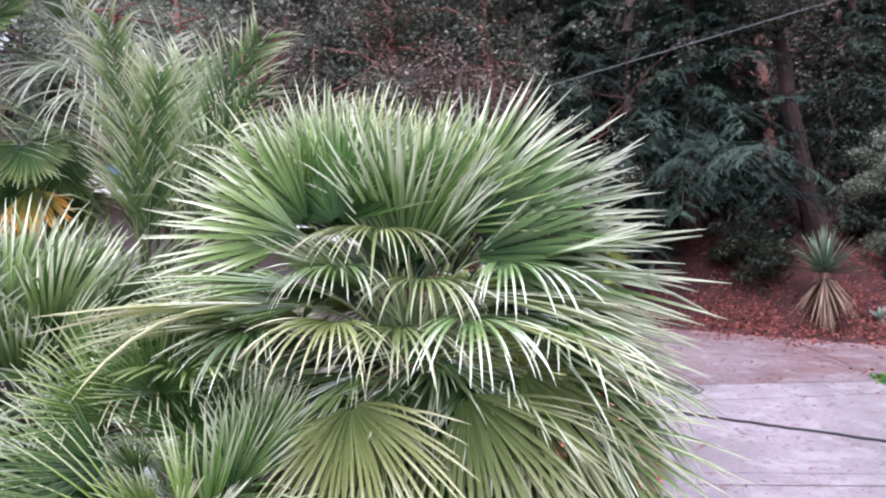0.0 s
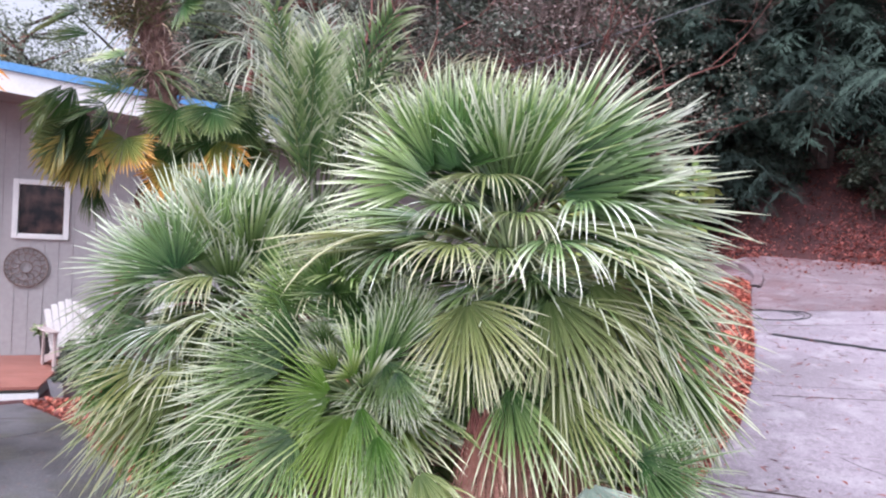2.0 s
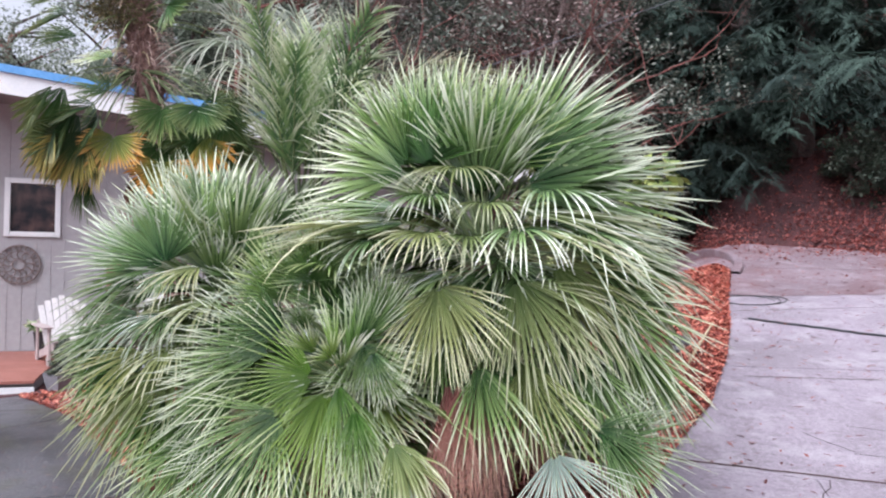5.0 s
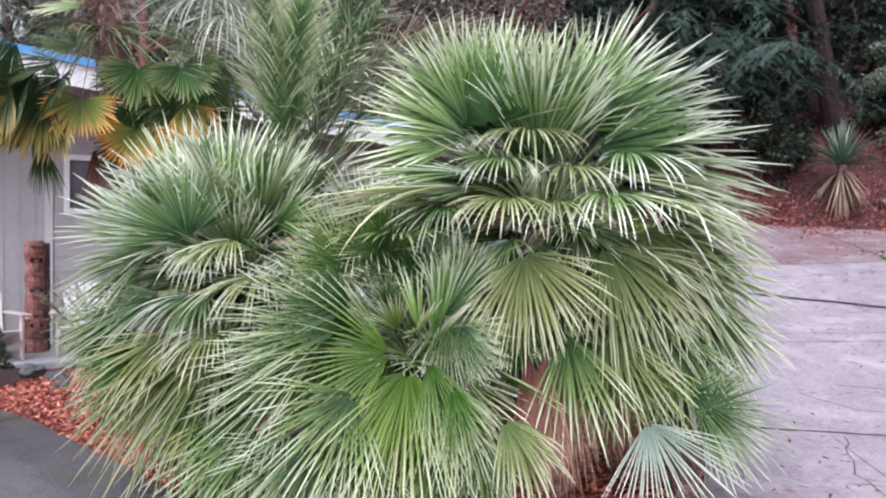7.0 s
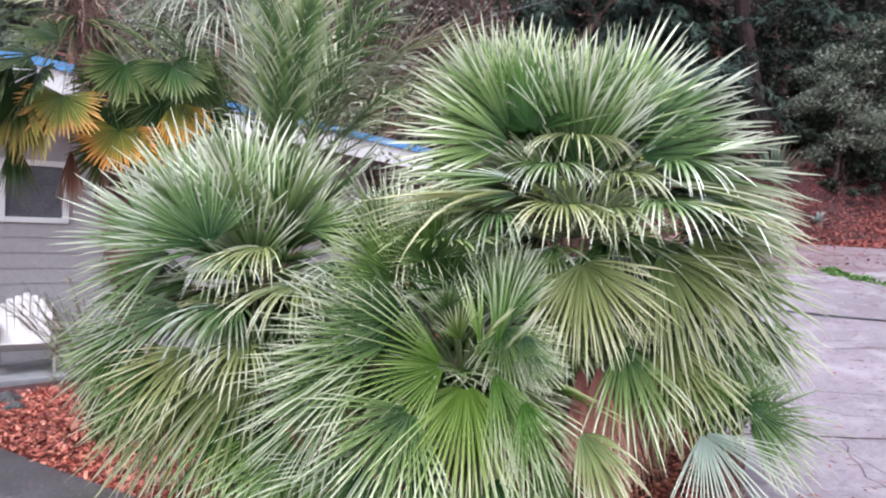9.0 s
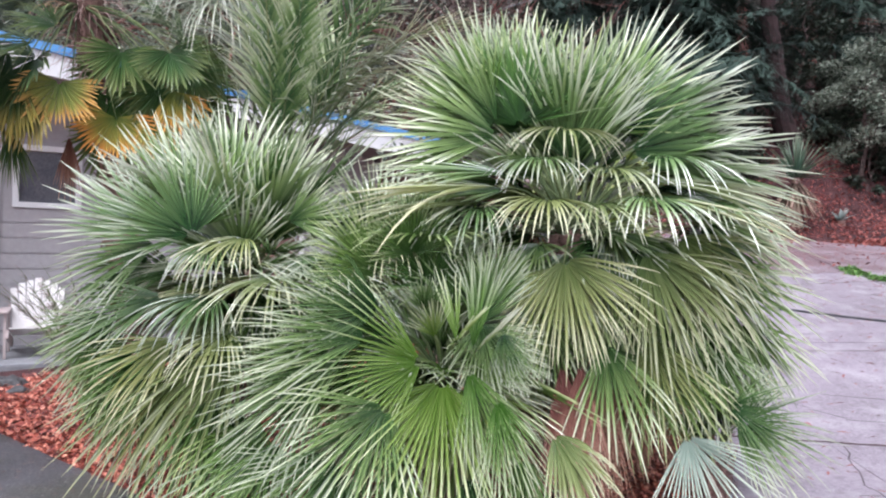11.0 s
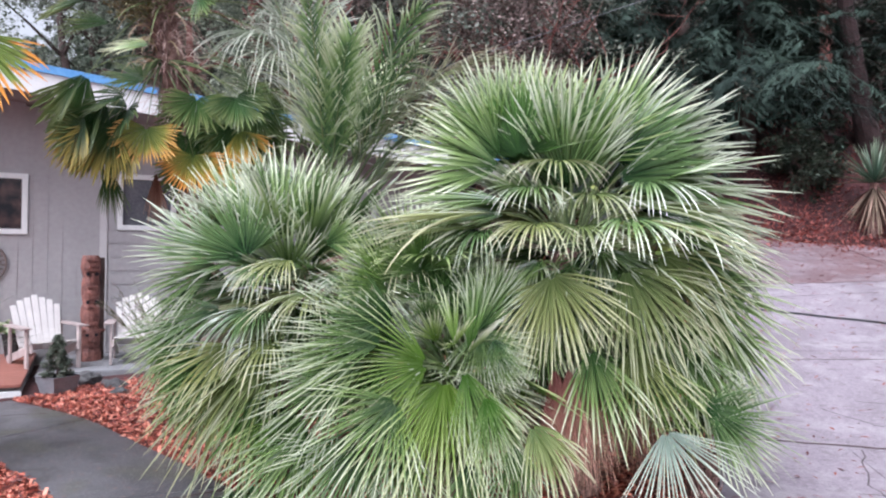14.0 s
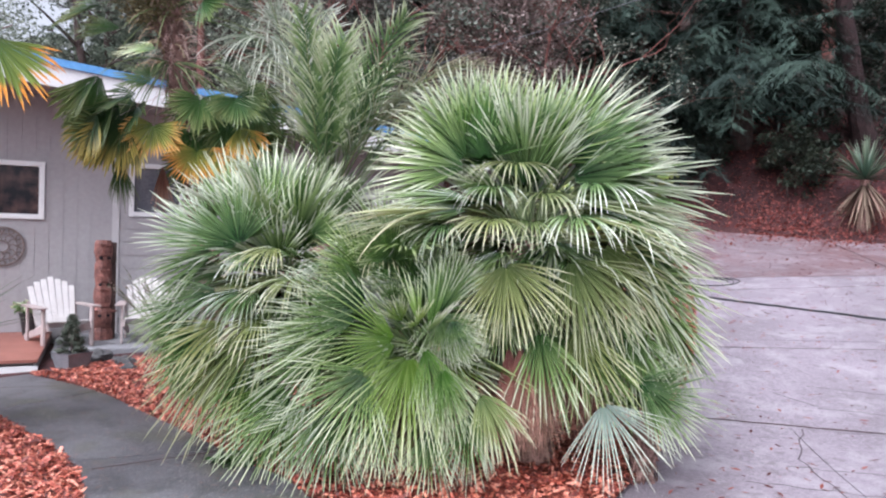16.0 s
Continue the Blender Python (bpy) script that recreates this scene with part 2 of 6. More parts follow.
# ---- mesh tools ----
class Build:
    """Collects points, faces and leaf coordinates for one mesh."""

    def __init__(self):
        self.v, self.f, self.uv = [], [], []

    def strip(self, rows, uvs):
        """A ribbon: rows of equally many points, joined row to row."""
        k, n = len(self.v), len(rows[0])
        for r in rows:
            self.v.extend(tuple(p) for p in r)
        for i in range(len(rows) - 1):
            for j in range(n - 1):
                a = k + i * n + j
                self.f.append((a, a + 1, a + n + 1, a + n))
                self.uv.extend((uvs[i][j], uvs[i][j + 1], uvs[i + 1][j + 1], uvs[i + 1][j]))

    def tube(self, points, radii, sides=7, cap=True):
        k = len(self.v)
        pts = [Vector(p) for p in points]
        for i, p in enumerate(pts):
            d = (pts[min(i + 1, len(pts) - 1)] - pts[max(i - 1, 0)]).normalized()
            a = d.cross(Vector((0.31, 0.95, 0.1))).normalized()
            c = d.cross(a)
            for j in range(sides):
                q = 2 * math.pi * j / sides
                self.v.append(tuple(p + (a * math.cos(q) + c * math.sin(q)) * radii[i]))
        for i in range(len(pts) - 1):
            for j in range(sides):
                a, b2 = k + i * sides + j, k + i * sides + (j + 1) % sides
                self.f.append((a, b2, b2 + sides, a + sides))
                t0, t1 = i / (len(pts) - 1), (i + 1) / (len(pts) - 1)
                self.uv.extend(((0, t0), (1, t0), (1, t1), (0, t1)))
        if cap:
            for s in (0, (len(pts) - 1) * sides):
                self.f.append(tuple(range(k + s, k + s + sides)))
                self.uv.extend([(0.5, 1.0)] * sides)

    def face(self, points, uv=None):
        k = len(self.v)
        self.v.extend(tuple(p) for p in points)
        self.f.append(tuple(range(k, k + len(points))))
        self.uv.extend(uv or [(0.5, 0.5)] * len(points))

    def box(self, m, sx, sy, sz, bevel=0.0):
        """A box of that size, centred on m, its long edges cut off by bevel."""
        bm = bmesh.new()
        bmesh.ops.create_cube(bm, size=1.0)
        bmesh.ops.scale(bm, vec=(sx, sy, sz), verts=bm.verts)
        if bevel:
            bmesh.ops.bevel(bm, geom=bm.edges[:], offset=bevel, segments=2, affect="EDGES")
        k = len(self.v)
        bm.verts.index_update()
        self.v.extend(tuple(m @ q.co) for q in bm.verts)
        for f in bm.faces:
            self.f.append(tuple(k + q.index for q in f.verts))
            self.uv.extend([(0.5, 0.5)] * len(f.verts))
        bm.free()

    def mesh(self, name, mat, smooth=False):
        me = bpy.data.meshes.new(name)
        me.from_pydata(self.v, [], self.f)
        layer = me.uv_layers.new(name="UVMap")
        layer.data.foreach_set("uv", np.array(self.uv, dtype=np.float32).ravel())
        me.materials.append(mat)
        if smooth:
            me.polygons.foreach_set("use_smooth", [True] * len(me.polygons))
        me.update()
        return me


def part(name, build, mat, parent=None, label="", smooth=False):
    """One mesh object, under a thing or a part where given."""
    ob = new(name, build.mesh(name, mat, smooth))
    if parent:
        ob.parent = parent
        ob.matrix_parent_inverse = parent.matrix_world.inverted() if parent.type != "EMPTY" else Matrix.Translation(-parent.location)
    if label:
        ob["label"] = label
    return ob


def thing(name, place, label, category, group="", kind=""):
    ob = new(name)
    ob.location = place
    ob.empty_display_size = 0.1
    return tagged(ob, label, category, group, kind)


def smooth_step(a, b, x):
    t = min(max((x - a) / (b - a), 0), 1)
    return t * t * (3 - 2 * t)


def soft_ramp(v, w=0.5):
    return w * (max(v / w, 0) + math.log1p(math.exp(-abs(v / w))))


# ---- the lie of the land ----
def paved(x, y):
    """Height of the paving: level by the street, falling a little to the house, rising along the drive."""
    s = smooth_step(-3.2, 0.6, x - 0.25 * (y - 4))
    return -0.3 - 0.055 * (soft_ramp(-2.2 - x) - soft_ramp(-7.5 - x)) + 0.17 * s * (soft_ramp(y - 4.0) - soft_ramp(y - 17.0))


def toe(x):
    """Where the wooded bank begins."""
    return 14.2 + 0.5 * max(0, min(7 - x, 5)) + 0.35 * max(0, x - 7)


def land(x, y):
    z = paved(x, y) - 0.05
    e = y - toe(x)
    if e > 0:
        z += smooth_step(-14, 0, x) * (0.75 * soft_ramp(e - 0.3, 0.3) - 0.35 * soft_ramp(e - 6, 1.0) - 0.3 * soft_ramp(e - 30, 4))
        z += 0.12 * noise.noise(Vector((x * 0.7, y * 0.7, 0))) * min(e, 1)
    return z


def sheet(name, xs, ys, height, mat):
    b = Build()
    b.strip([[(x, y, height(x, y)) for x in xs] for y in ys], [[(0.5, 0.5)] * len(xs)] * len(ys))
    return new(name, b.mesh(name, mat, True))


def graded(lo, hi, fine_lo, fine_hi, step, big=1.35):
    out = list(np.arange(fine_lo, fine_hi + step / 2, step))
    d, a = step, fine_lo
    while a > lo:
        d *= big
        a -= d
        out.insert(0, a)
    d, a = step, fine_hi
    while a < hi:
        d *= big
        a += d
        out.append(a)
    return [float(v) for v in out]


ground = sheet("ground", graded(-900, 900, -14, 22, 0.4), graded(-900, 900, -6, 34, 0.4), land, M_LITTER)
tagged(ground, "reddish brown leaf litter over a wooded bank", "ground", kind="structure")

# ---- paving and beds ----
def slab(name, quad, nx, ny, lift, thick, mat, parent):
    """A slab between four corners on plan, following the fall of the ground."""
    b = Build()
    p = [Vector(q) for q in quad]
    top = []
    for j in range(ny + 1):
        l, r = p[0].lerp(p[3], j / ny), p[1].lerp(p[2], j / ny)
        top.append([l.lerp(r, i / nx) for i in range(nx + 1)])
    rows = [[(q.x, q.y, paved(q.x, q.y) + lift) for q in row] for row in top]
    b.strip(rows, [[(0.5, 0.5)] * (nx + 1)] * (ny + 1))
    rim = rows[0] + [r[-1] for r in rows[1:]] + rows[-1][-2::-1] + [r[0] for r in rows[-2:0:-1]]
    n = len(rim)
    for i in range(n):
        a, c = rim[i], rim[(i + 1) % n]
        b.face([(a[0], a[1], a[2] - thick), (c[0], c[1], c[2] - thick), c, a])
    return part(name, b, mat, parent)


driveway = thing("driveway", (3, 4, -0.2), "pale damp concrete driveway with dark joints", "driveway", kind="structure")
JOINTS = [(-13.0, -13.0), (-9.0, -9.0), (-5.0, -5.0), (-1.2, -1.2), (1.9, 1.7), (4.52, 4.05), (6.56, 7.2), (9.36, 10.9), (12.2, 12.6), (16.8, 14.4)]
for (l0, r0), (l1, r1) in zip(JOINTS, JOINTS[1:]):
    for xa, xb in ((-1.25, 2.0), (2.0, 5.94), (5.96, 9.5)):
        if xa < 0 and l1 < 0:
            xa = -10.0
        elif xa < 0 and l1 < 4:
            xa = -2.6
        elif xa < 0:
            xa = 0.2
        if xa == 2.0 and l0 > 3:
            continue
        if xa in (-2.6, 0.2) and l0 > 3:
            xb = 5.94
        ya, yb = [l0 + (r0 - l0) * (x + 1) / 7 for x in (xa, xb)]
        yc, yd = [l1 + (r1 - l1) * (x + 1) / 7 for x in (xb, xa)]
        g = 0.008
        slab("slab", [(xa, ya + g, 0), (xb - g, yb + g, 0), (xb - g, yc - g, 0), (xa, yd - g, 0)], 14, 8, 0.0, 0.12, M_DUSTY_SHADED if l0 > 9 else M_CONCRETE, driveway)


def ribbon(name, points, width, lift, mat, parent, label=""):
    b = Build()
    rows = []
    pts = [Vector((*q, 0)) for q in points]
    for i, q in enumerate(pts):
        d = (pts[min(i + 1, len(pts) - 1)] - pts[max(i - 1, 0)]).normalized()
        s = Vector((-d.y, d.x, 0)) * width * 0.5
        rows.append([(*(q - s).xy, paved(*(q - s).xy) + lift), (*(q + s).xy, paved(*(q + s).xy) + lift)])
    b.strip(rows, [[(0.5, 0.5)] * 2] * len(rows))
    return part(name, b, mat, parent, label)


def wander(a, c, n, amount, seed):
    r = random.Random(seed)
    out = []
    for i in range(n + 1):
        t = i / n
        out.append((a[0] + (c[0] - a[0]) * t + r.uniform(-amount, amount), a[1] + (c[1] - a[1]) * t + r.uniform(-amount, amount)))
    return out


M_TAR = material("tar", (0.02, 0.02, 0.022), (0.05, 0.05, 0.055), 6, 0.5, 0.2)
M_CRACK = material("crack", (0.07, 0.055, 0.058), (0.14, 0.115, 0.12), 6, 0.9, 0.2)
M_JOINT = material("dirty_joint", (0.03, 0.02, 0.02), (0.10, 0.05, 0.045), 5, 0.9, 0.3)
ribbon("tar_strip", wander((2.35, 8.82), (6.2, 7.25), 40, 0.018, 3), 0.11, 0.006, M_TAR, driveway, "black tar strip filling an old joint")
for k, (a, c) in enumerate([((1.3, 3.1), (4.4, 2.6)), ((2.5, 5.4), (5.2, 4.9)), ((2.08, 4.31), (1.83, 3.62)), ((1.83, 3.62), (1.9, 2.4)), ((1.7, 3.45), (3.4, 3.3)), ((2.1, 5.21), (2.4, 4.84)), ((2.4, 4.84), (4.2, 4.6)), ((3.6, 3.9), (4.1, 2.2))]):
    ribbon("crack", wander(a, c, max(3, int(9 * math.hypot(c[0] - a[0], c[1] - a[1]))), 0.022, 10 + k), 0.010, 0.003, M_CRACK, driveway)
for k, (a, c, w) in enumerate([((0.95, 4.47), (6.0, 4.02), 0.026), ((1.9, 6.52), (6.0, 6.92), 0.013), ((2.2, 9.2), (6.0, 10.25), 0.014), ((5.62, 12.5), (6.1, 10.9), 0.02), ((6.1, 10.9), (6.0, 6.0), 0.016), ((0.5, 1.82), (6.0, 1.7), 0.02)]):
    ribbon("joint", wander(a, c, 40, 0.006, 30 + k), w, 0.004, M_JOINT, driveway, "dirt-filled joint")

WALK_R = [(-1.05, 1.1), (-1.25, 1.9), (-1.6, 2.42), (-2.1, 2.8), (-2.82, 3.44), (-3.55, 4.06), (-4.4, 4.8), (-5.2, 5.35), (-6.0, 5.82)]
WALK_L = [(-2.35, 0.6), (-2.5, 1.5), (-2.73, 2.03), (-3.08, 2.46), (-3.66, 3.0), (-4.27, 3.46), (-4.9, 3.92), (-5.6, 4.4), (-6.75, 4.9)]
walkway = thing("walkway", (-3, 3, -0.3), "curved dark grey damp concrete walkway", "path", kind="structure")


def smooth_line(pts, n):
    """A rounded line through the points."""
    out = []
    for i in range(len(pts) - 1):
        p = [Vector((*pts[min(max(k, 0), len(pts) - 1)], 0)) for k in (i - 1, i, i + 1, i + 2)]
        for j in range(n):
            t = j / n
            out.append(0.5 * (2 * p[1] + (p[2] - p[0]) * t + (2 * p[0] - 5 * p[1] + 4 * p[2] - p[3]) * t * t + (3 * p[1] - p[0] - 3 * p[2] + p[3]) * t ** 3))
    out.append(Vector((*pts[-1], 0)))
    return out


wr, wl = smooth_line(WALK_R, 6), smooth_line(WALK_L, 6)
for i0, i1 in ((0, 8), (8, 20), (20, 37), (37, 48)):
    b = Build()
    rows = []
    for i in range(i0, i1 + 1):
        l, r = wl[i], wr[i]
        if i == i1 and i1 < 48:
            l, r = l.lerp(wl[i - 1], 0.1), r.lerp(wr[i - 1], 0.1)
        pts = [l.lerp(r, k / 8) for k in range(9)]
        z = [paved(p.x, p.y) + 0.03 for p in pts]
        rows.append([(pts[0].x, pts[0].y, z[0] - 0.1)] + [(p.x, p.y, h) for p, h in zip(pts, z)] + [(pts[-1].x, pts[-1].y, z[-1] - 0.1)])
    b.strip(rows, [[(0.5, 0.5)] * 11] * len(rows))
    b.face([(p[0], p[1], p[2]) for p in rows[0]])
    b.face([(p[0], p[1], p[2]) for p in rows[-1]])
    part("slab", b, M_WALKWAY, walkway)


for k, (a, c) in enumerate([((-2.97, 2.47), (-2.28, 2.95)), ((-6.5, 4.9), (-5.1, 5.14))]):
    ribbon("joint", wander(a, c, 12, 0.006, 60 + k), 0.018, 0.034, M_JOINT, walkway, "mossy brown joint across the walkway")


def inside(poly, x, y):
    c = False
    for i in range(len(poly)):
        (x1, y1), (x2, y2) = poly[i][:2], poly[i - 1][:2]
        if (y1 > y) != (y2 > y) and x < (x2 - x1) * (y - y1) / (y2 - y1) + x1:
            c = not c
    return c


BED = [(-1.45, 2.25), (-0.9, 2.02), (-0.2, 2.05), (0.35, 2.45), (0.75, 3.3), (1.02, 4.4), (1.2, 4.95), (1.48, 5.66), (1.83, 7.1), (2.08, 8.5), (2.22, 9.6), (2.45, 11.0), (2.62, 12.0), (2.5, 12.6), (1.9, 12.7), (0.6, 11.6), (-1.5, 8.6), (-3.0, 8.3), (-5.2, 7.2)] + [(p.x, p.y) for p in wr[48:12:-2]]
BED2 = [(p.x, p.y) for p in wl[::2]] + [(-9.0, 4.2), (-9.0, -1.0), (-3.0, -1.0)]
r = random.Random(5)


def mulch_bed(name, outline, label, chips, near):
    cx, cy = sum(p[0] for p in outline) / len(outline), sum(p[1] for p in outline) / len(outline)
    base = thing(name, (cx, cy, paved(cx, cy)), label, "mulch bed", kind="structure")
    bm = bmesh.new()
    bm.faces.new([bm.verts.new((x, y, 0)) for x, y in outline])
    bmesh.ops.triangulate(bm, faces=bm.faces[:])
    bmesh.ops.subdivide_edges(bm, edges=bm.edges[:], cuts=5, use_grid_fill=True)
    b = Build()
    bm.verts.index_update()
    for v in bm.verts:
        edge = min((Vector(v.co.xy) - Vector(p)).length for p in outline)
        b.v.append((v.co.x, v.co.y, paved(v.co.x, v.co.y) + 0.012 + min(edge, 0.6) * 0.05))
    for f in bm.faces:
        b.f.append(tuple(v.index for v in f.verts))
        b.uv.extend([(0.5, 0.5)] * len(f.verts))
    bm.free()
    part("mulch_floor", b, M_MULCH, base, smooth=True)
    xs, ys = [p[0] for p in outline], [p[1] for p in outline]
    b = Build()
    made = 0
    while made < chips:
        x, y = r.uniform(max(min(xs), near[0]), min(max(xs), near[2])), r.uniform(max(min(ys), near[1]), min(max(ys), near[3]))
        if not inside(outline, x, y):
            continue
        made += 1
        length, wide = 0.007 + 0.044 * r.random() ** 1.7, r.uniform(0.004, 0.012)
        m = pose(x, y, paved(x, y) + r.uniform(0.025, 0.06), r.uniform(-45, 45), r.uniform(-35, 35), r.uniform(0, 360))
        b.face([m @ Vector(q) for q in ((-length, -wide, 0), (0, -wide * 1.2, 0.004), (length, -wide * 0.5, 0), (length * 0.9, wide, 0.002), (-length * 0.8, wide * 1.1, 0.003))])
    tagged(part("bark_chips", b, M_CHIP, base, "shredded red bark chips"), kind="stuff")
    return base


mulch_bed("palm_bed", BED, "red bark mulch bed under the palms", 78000, (-6, 1, 3, 13))
mulch_bed("side_bed", BED2, "red bark mulch bed beside the walkway", 48000, (-7, -1, -2, 6))

# ---- house ----
HOUSE = Matrix.Translation((-8.0, 8.7, 0)) @ Matrix.Rotation(radians(33), 4, "Z")
house = new("house")
house.matrix_world = HOUSE
tagged(house, "low grey board-sided house under a white and blue eave", "house")


def hpart(name, build, mat, parent=house, label=""):
    ob = new(name, build.mesh(name, mat))
    ob.parent = parent
    if label:
        ob["label"] = label
    return ob


def hbox(b, x0, x1, y0, y1, z0, z1, bevel=0.0):
    b.box(Matrix.Translation(((x0 + x1) / 2, (y0 + y1) / 2, (z0 + z1) / 2)), x1 - x0, y1 - y0, z1 - z0, bevel)


def eave(x):
    return 3.38 - 0.1 * (x + 0.5)


OPEN = [(-0.73, -0.04, 1.42, 2.24), (-2.0, -1.07, -0.46, 1.6), (-3.4, -1.07, 2.16, 2.9), (1.30, 2.08, 1.52, 2.32), (4.2, 5.6, 0.7, 2.0)]
xs = sorted({-6.0, 7.0, *[v for o in OPEN for v in o[:2]]})
for x0, x1 in zip(xs, xs[1:]):
    holes = sorted([(o[2], o[3]) for o in OPEN if o[0] <= x0 + 1e-6 and o[1] >= x1 - 1e-6])
    z = -0.75
    for lo, hi in holes + [(eave((x0 + x1) / 2) + 0.05, 0)]:
        if lo > z + 0.001:
            wall = Build()
            hbox(wall, x0, x1, 0.0, 0.14, z, lo)
            hpart("wall", wall, M_SIDING)
        z = hi
for box in ((-6.0, 7.0, 3.9, 4.0, -0.75, 2.6), (-6.1, -6.0, 0.0, 4.0, -0.75, 3.8), (7.0, 7.1, 0.0, 4.0, -0.75, 2.6)):
    back = Build()
    hbox(back, *box)
    hpart("wall", back, M_SIDING)
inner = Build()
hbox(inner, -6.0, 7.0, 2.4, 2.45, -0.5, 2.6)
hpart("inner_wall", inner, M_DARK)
for k in range(-20, 34):
    x = k * 0.2 + 0.06
    if x > 1.0:
        continue
    for lo, hi in [(-0.5, eave(x))]:
        spans = [(lo, hi)]
        for o in OPEN:
            if o[0] - 0.07 < x < o[1] + 0.07:
                spans = [s for a, c in spans for s in ((a, min(c, o[2] - 0.06)), (max(a, o[3] + 0.06), c)) if s[1] - s[0] > 0.02]
        for a, c in spans:
            groove = Build()
            hbox(groove, x - 0.022, x + 0.022, -0.007, 0.002, a, c, 0.002)
            hpart("batten", groove, M_SIDING)
for k in range(13):
    board = Build()
    hbox(board, 1.12, 7.0, -0.012, 0.0, -0.5 + k * 0.22, -0.5 + k * 0.22 + 0.205, 0.003)
    if k not in (9, 10, 11, 12):
        hpart("siding_board", board, M_SIDING)
trim = Build()
hbox(trim, 1.0, 1.11, -0.03, 0.0, -0.55, eave(1.05), 0.004)
hpart("corner_trim", trim, M_TRIM, label="pale painted corner board")
M_GLASS = bpy.data.materials.new("glass")
M_GLASS.use_nodes = True
gb = M_GLASS.node_tree.nodes["Principled BSDF"]
gb.inputs["Base Color"].default_value, gb.inputs["Roughness"].default_value = (0.02, 0.02, 0.025, 1), 0.04
gb.inputs["Specular IOR Level"].default_value = 0.35
# brown patches put reflections and room contents into the glass colour
gn, gr = M_GLASS.node_tree.nodes.new("ShaderNodeTexNoise"), M_GLASS.node_tree.nodes.new("ShaderNodeValToRGB")
gn.inputs["Scale"].default_value, gn.inputs["Detail"].default_value = 3.5, 3
gr.color_ramp.elements[0].position, gr.color_ramp.elements[1].position = 0.4, 0.7
gr.color_ramp.elements[0].color, gr.color_ramp.elements[1].color = (0.014, 0.013, 0.018, 1), (0.10, 0.06, 0.055, 1)
M_GLASS.node_tree.links.new(gn.outputs["Fac"], gr.inputs[0])
M_GLASS.node_tree.links.new(gr.outputs[0], gb.inputs["Base Color"])


# paler grey pane for one window, nothing modelled behind it
M_PALEGLASS = material("grey_glass", (0.085, 0.088, 0.105), (0.17, 0.165, 0.18), 3, 0.16, 0.0)


def window(x0, x1, z0, z1, label, mat=M_WHITE, rim=0.05, glass=M_GLASS, tone="dark reflecting glass pane, some reflections put into its colour"):
    w = new("window")
    w.parent = house
    w.location = ((x0 + x1) / 2, 0, z0)
    w["label"] = label
    cx = (x0 + x1) / 2
    for name, box in (("frame_left", (x0 - rim, x0 + 0.03, z0 - rim, z1 + rim)), ("frame_right", (x1 - 0.03, x1 + rim, z0 - rim, z1 + rim)), ("frame_top", (x0 + 0.03, x1 - 0.03, z1 - 0.03, z1 + rim)), ("frame_bottom", (x0 + 0.03, x1 - 0.03, z0 - rim, z0 + 0.03))):
        b = Build()
        hbox(b, box[0] - cx, box[1] - cx, -0.045, 0.06, box[2] - z0, box[3] - z0, 0.006)
        hpart(name, b, mat, w)
    b = Build()
    hbox(b, x0 + 0.03 - cx, x1 - 0.03 - cx, 0.02, 0.03, 0.03, z1 - z0 - 0.03)
    hpart("pane", b, glass, w, tone)


window(*OPEN[0], "square white-framed window with a dark pane")
window(*OPEN[2], "wide transom window over the door", M_SIDING, 0.02)
window(*OPEN[3], "square white-framed window with a grey pane", glass=M_PALEGLASS, tone="plain grey glass pane")
window(*OPEN[4], "wide white-framed window behind the palms")
door = new("screen_door")
door.parent = house
door.location = (-1.535, 0, -0.46)
door["label"] = "dark screen door with a barred lower panel"
M_DOORFRAME = material("door_frame", (0.10, 0.085, 0.095), (0.16, 0.14, 0.15), 3, 0.5, 0.1)
for name, bx in (("stile", (-0.465, -0.39, 0, 2.06)), ("stile", (0.39, 0.465, 0, 2.06)), ("rail", (-0.39, 0.39, 1.98, 2.06)), ("rail", (-0.39, 0.39, 0.86, 0.95)), ("rail", (-0.39, 0.39, 0.0, 0.16))):
    b = Build()
    hbox(b, bx[0], bx[1], -0.02, 0.02, bx[2], bx[3], 0.004)
    hpart(name, b, M_DOORFRAME, door)
for x in (-0.2, 0.0, 0.2):
    b = Build()
    hbox(b, x - 0.012, x + 0.012, -0.015, 0.01, 0.16, 0.86)
    hpart("bar", b, M_DOORFRAME, door)
b = Build()
hbox(b, -0.39, 0.39, 0.012, 0.018, 0.16, 1.98)
hpart("screen", b, M_DARK, door, "fine black insect screen")
for x0, x1, z0, z1 in ((-2.07, -2.0, -0.46, 1.66), (-1.07, -1.01, -0.46, 1.66), (-2.0, -1.07, 1.6, 1.66)):
    b = Build()
    hbox(b, x0, x1, -0.035, 0.0, z0, z1, 0.004)
    hpart("door_trim", b, M_SIDING)
roof, fascia, edge, soffit = Build(), Build(), Build(), Build()


def sloped(b, x0, x1, y0, y1, lo, hi):
    v = [(x, y, eave(x) + d) for d in (lo, hi) for x, y in ((x0, y0), (x1, y0), (x1, y1), (x0, y1))]
    k = len(b.v)
    b.v.extend(v)
    for f in ((0, 3, 2, 1), (4, 5, 6, 7), (0, 1, 5, 4), (1, 2, 6, 5), (2, 3, 7, 6), (3, 0, 4, 7)):
        b.f.append(tuple(k + i for i in f))
        b.uv.extend([(0.5, 0.5)] * 4)


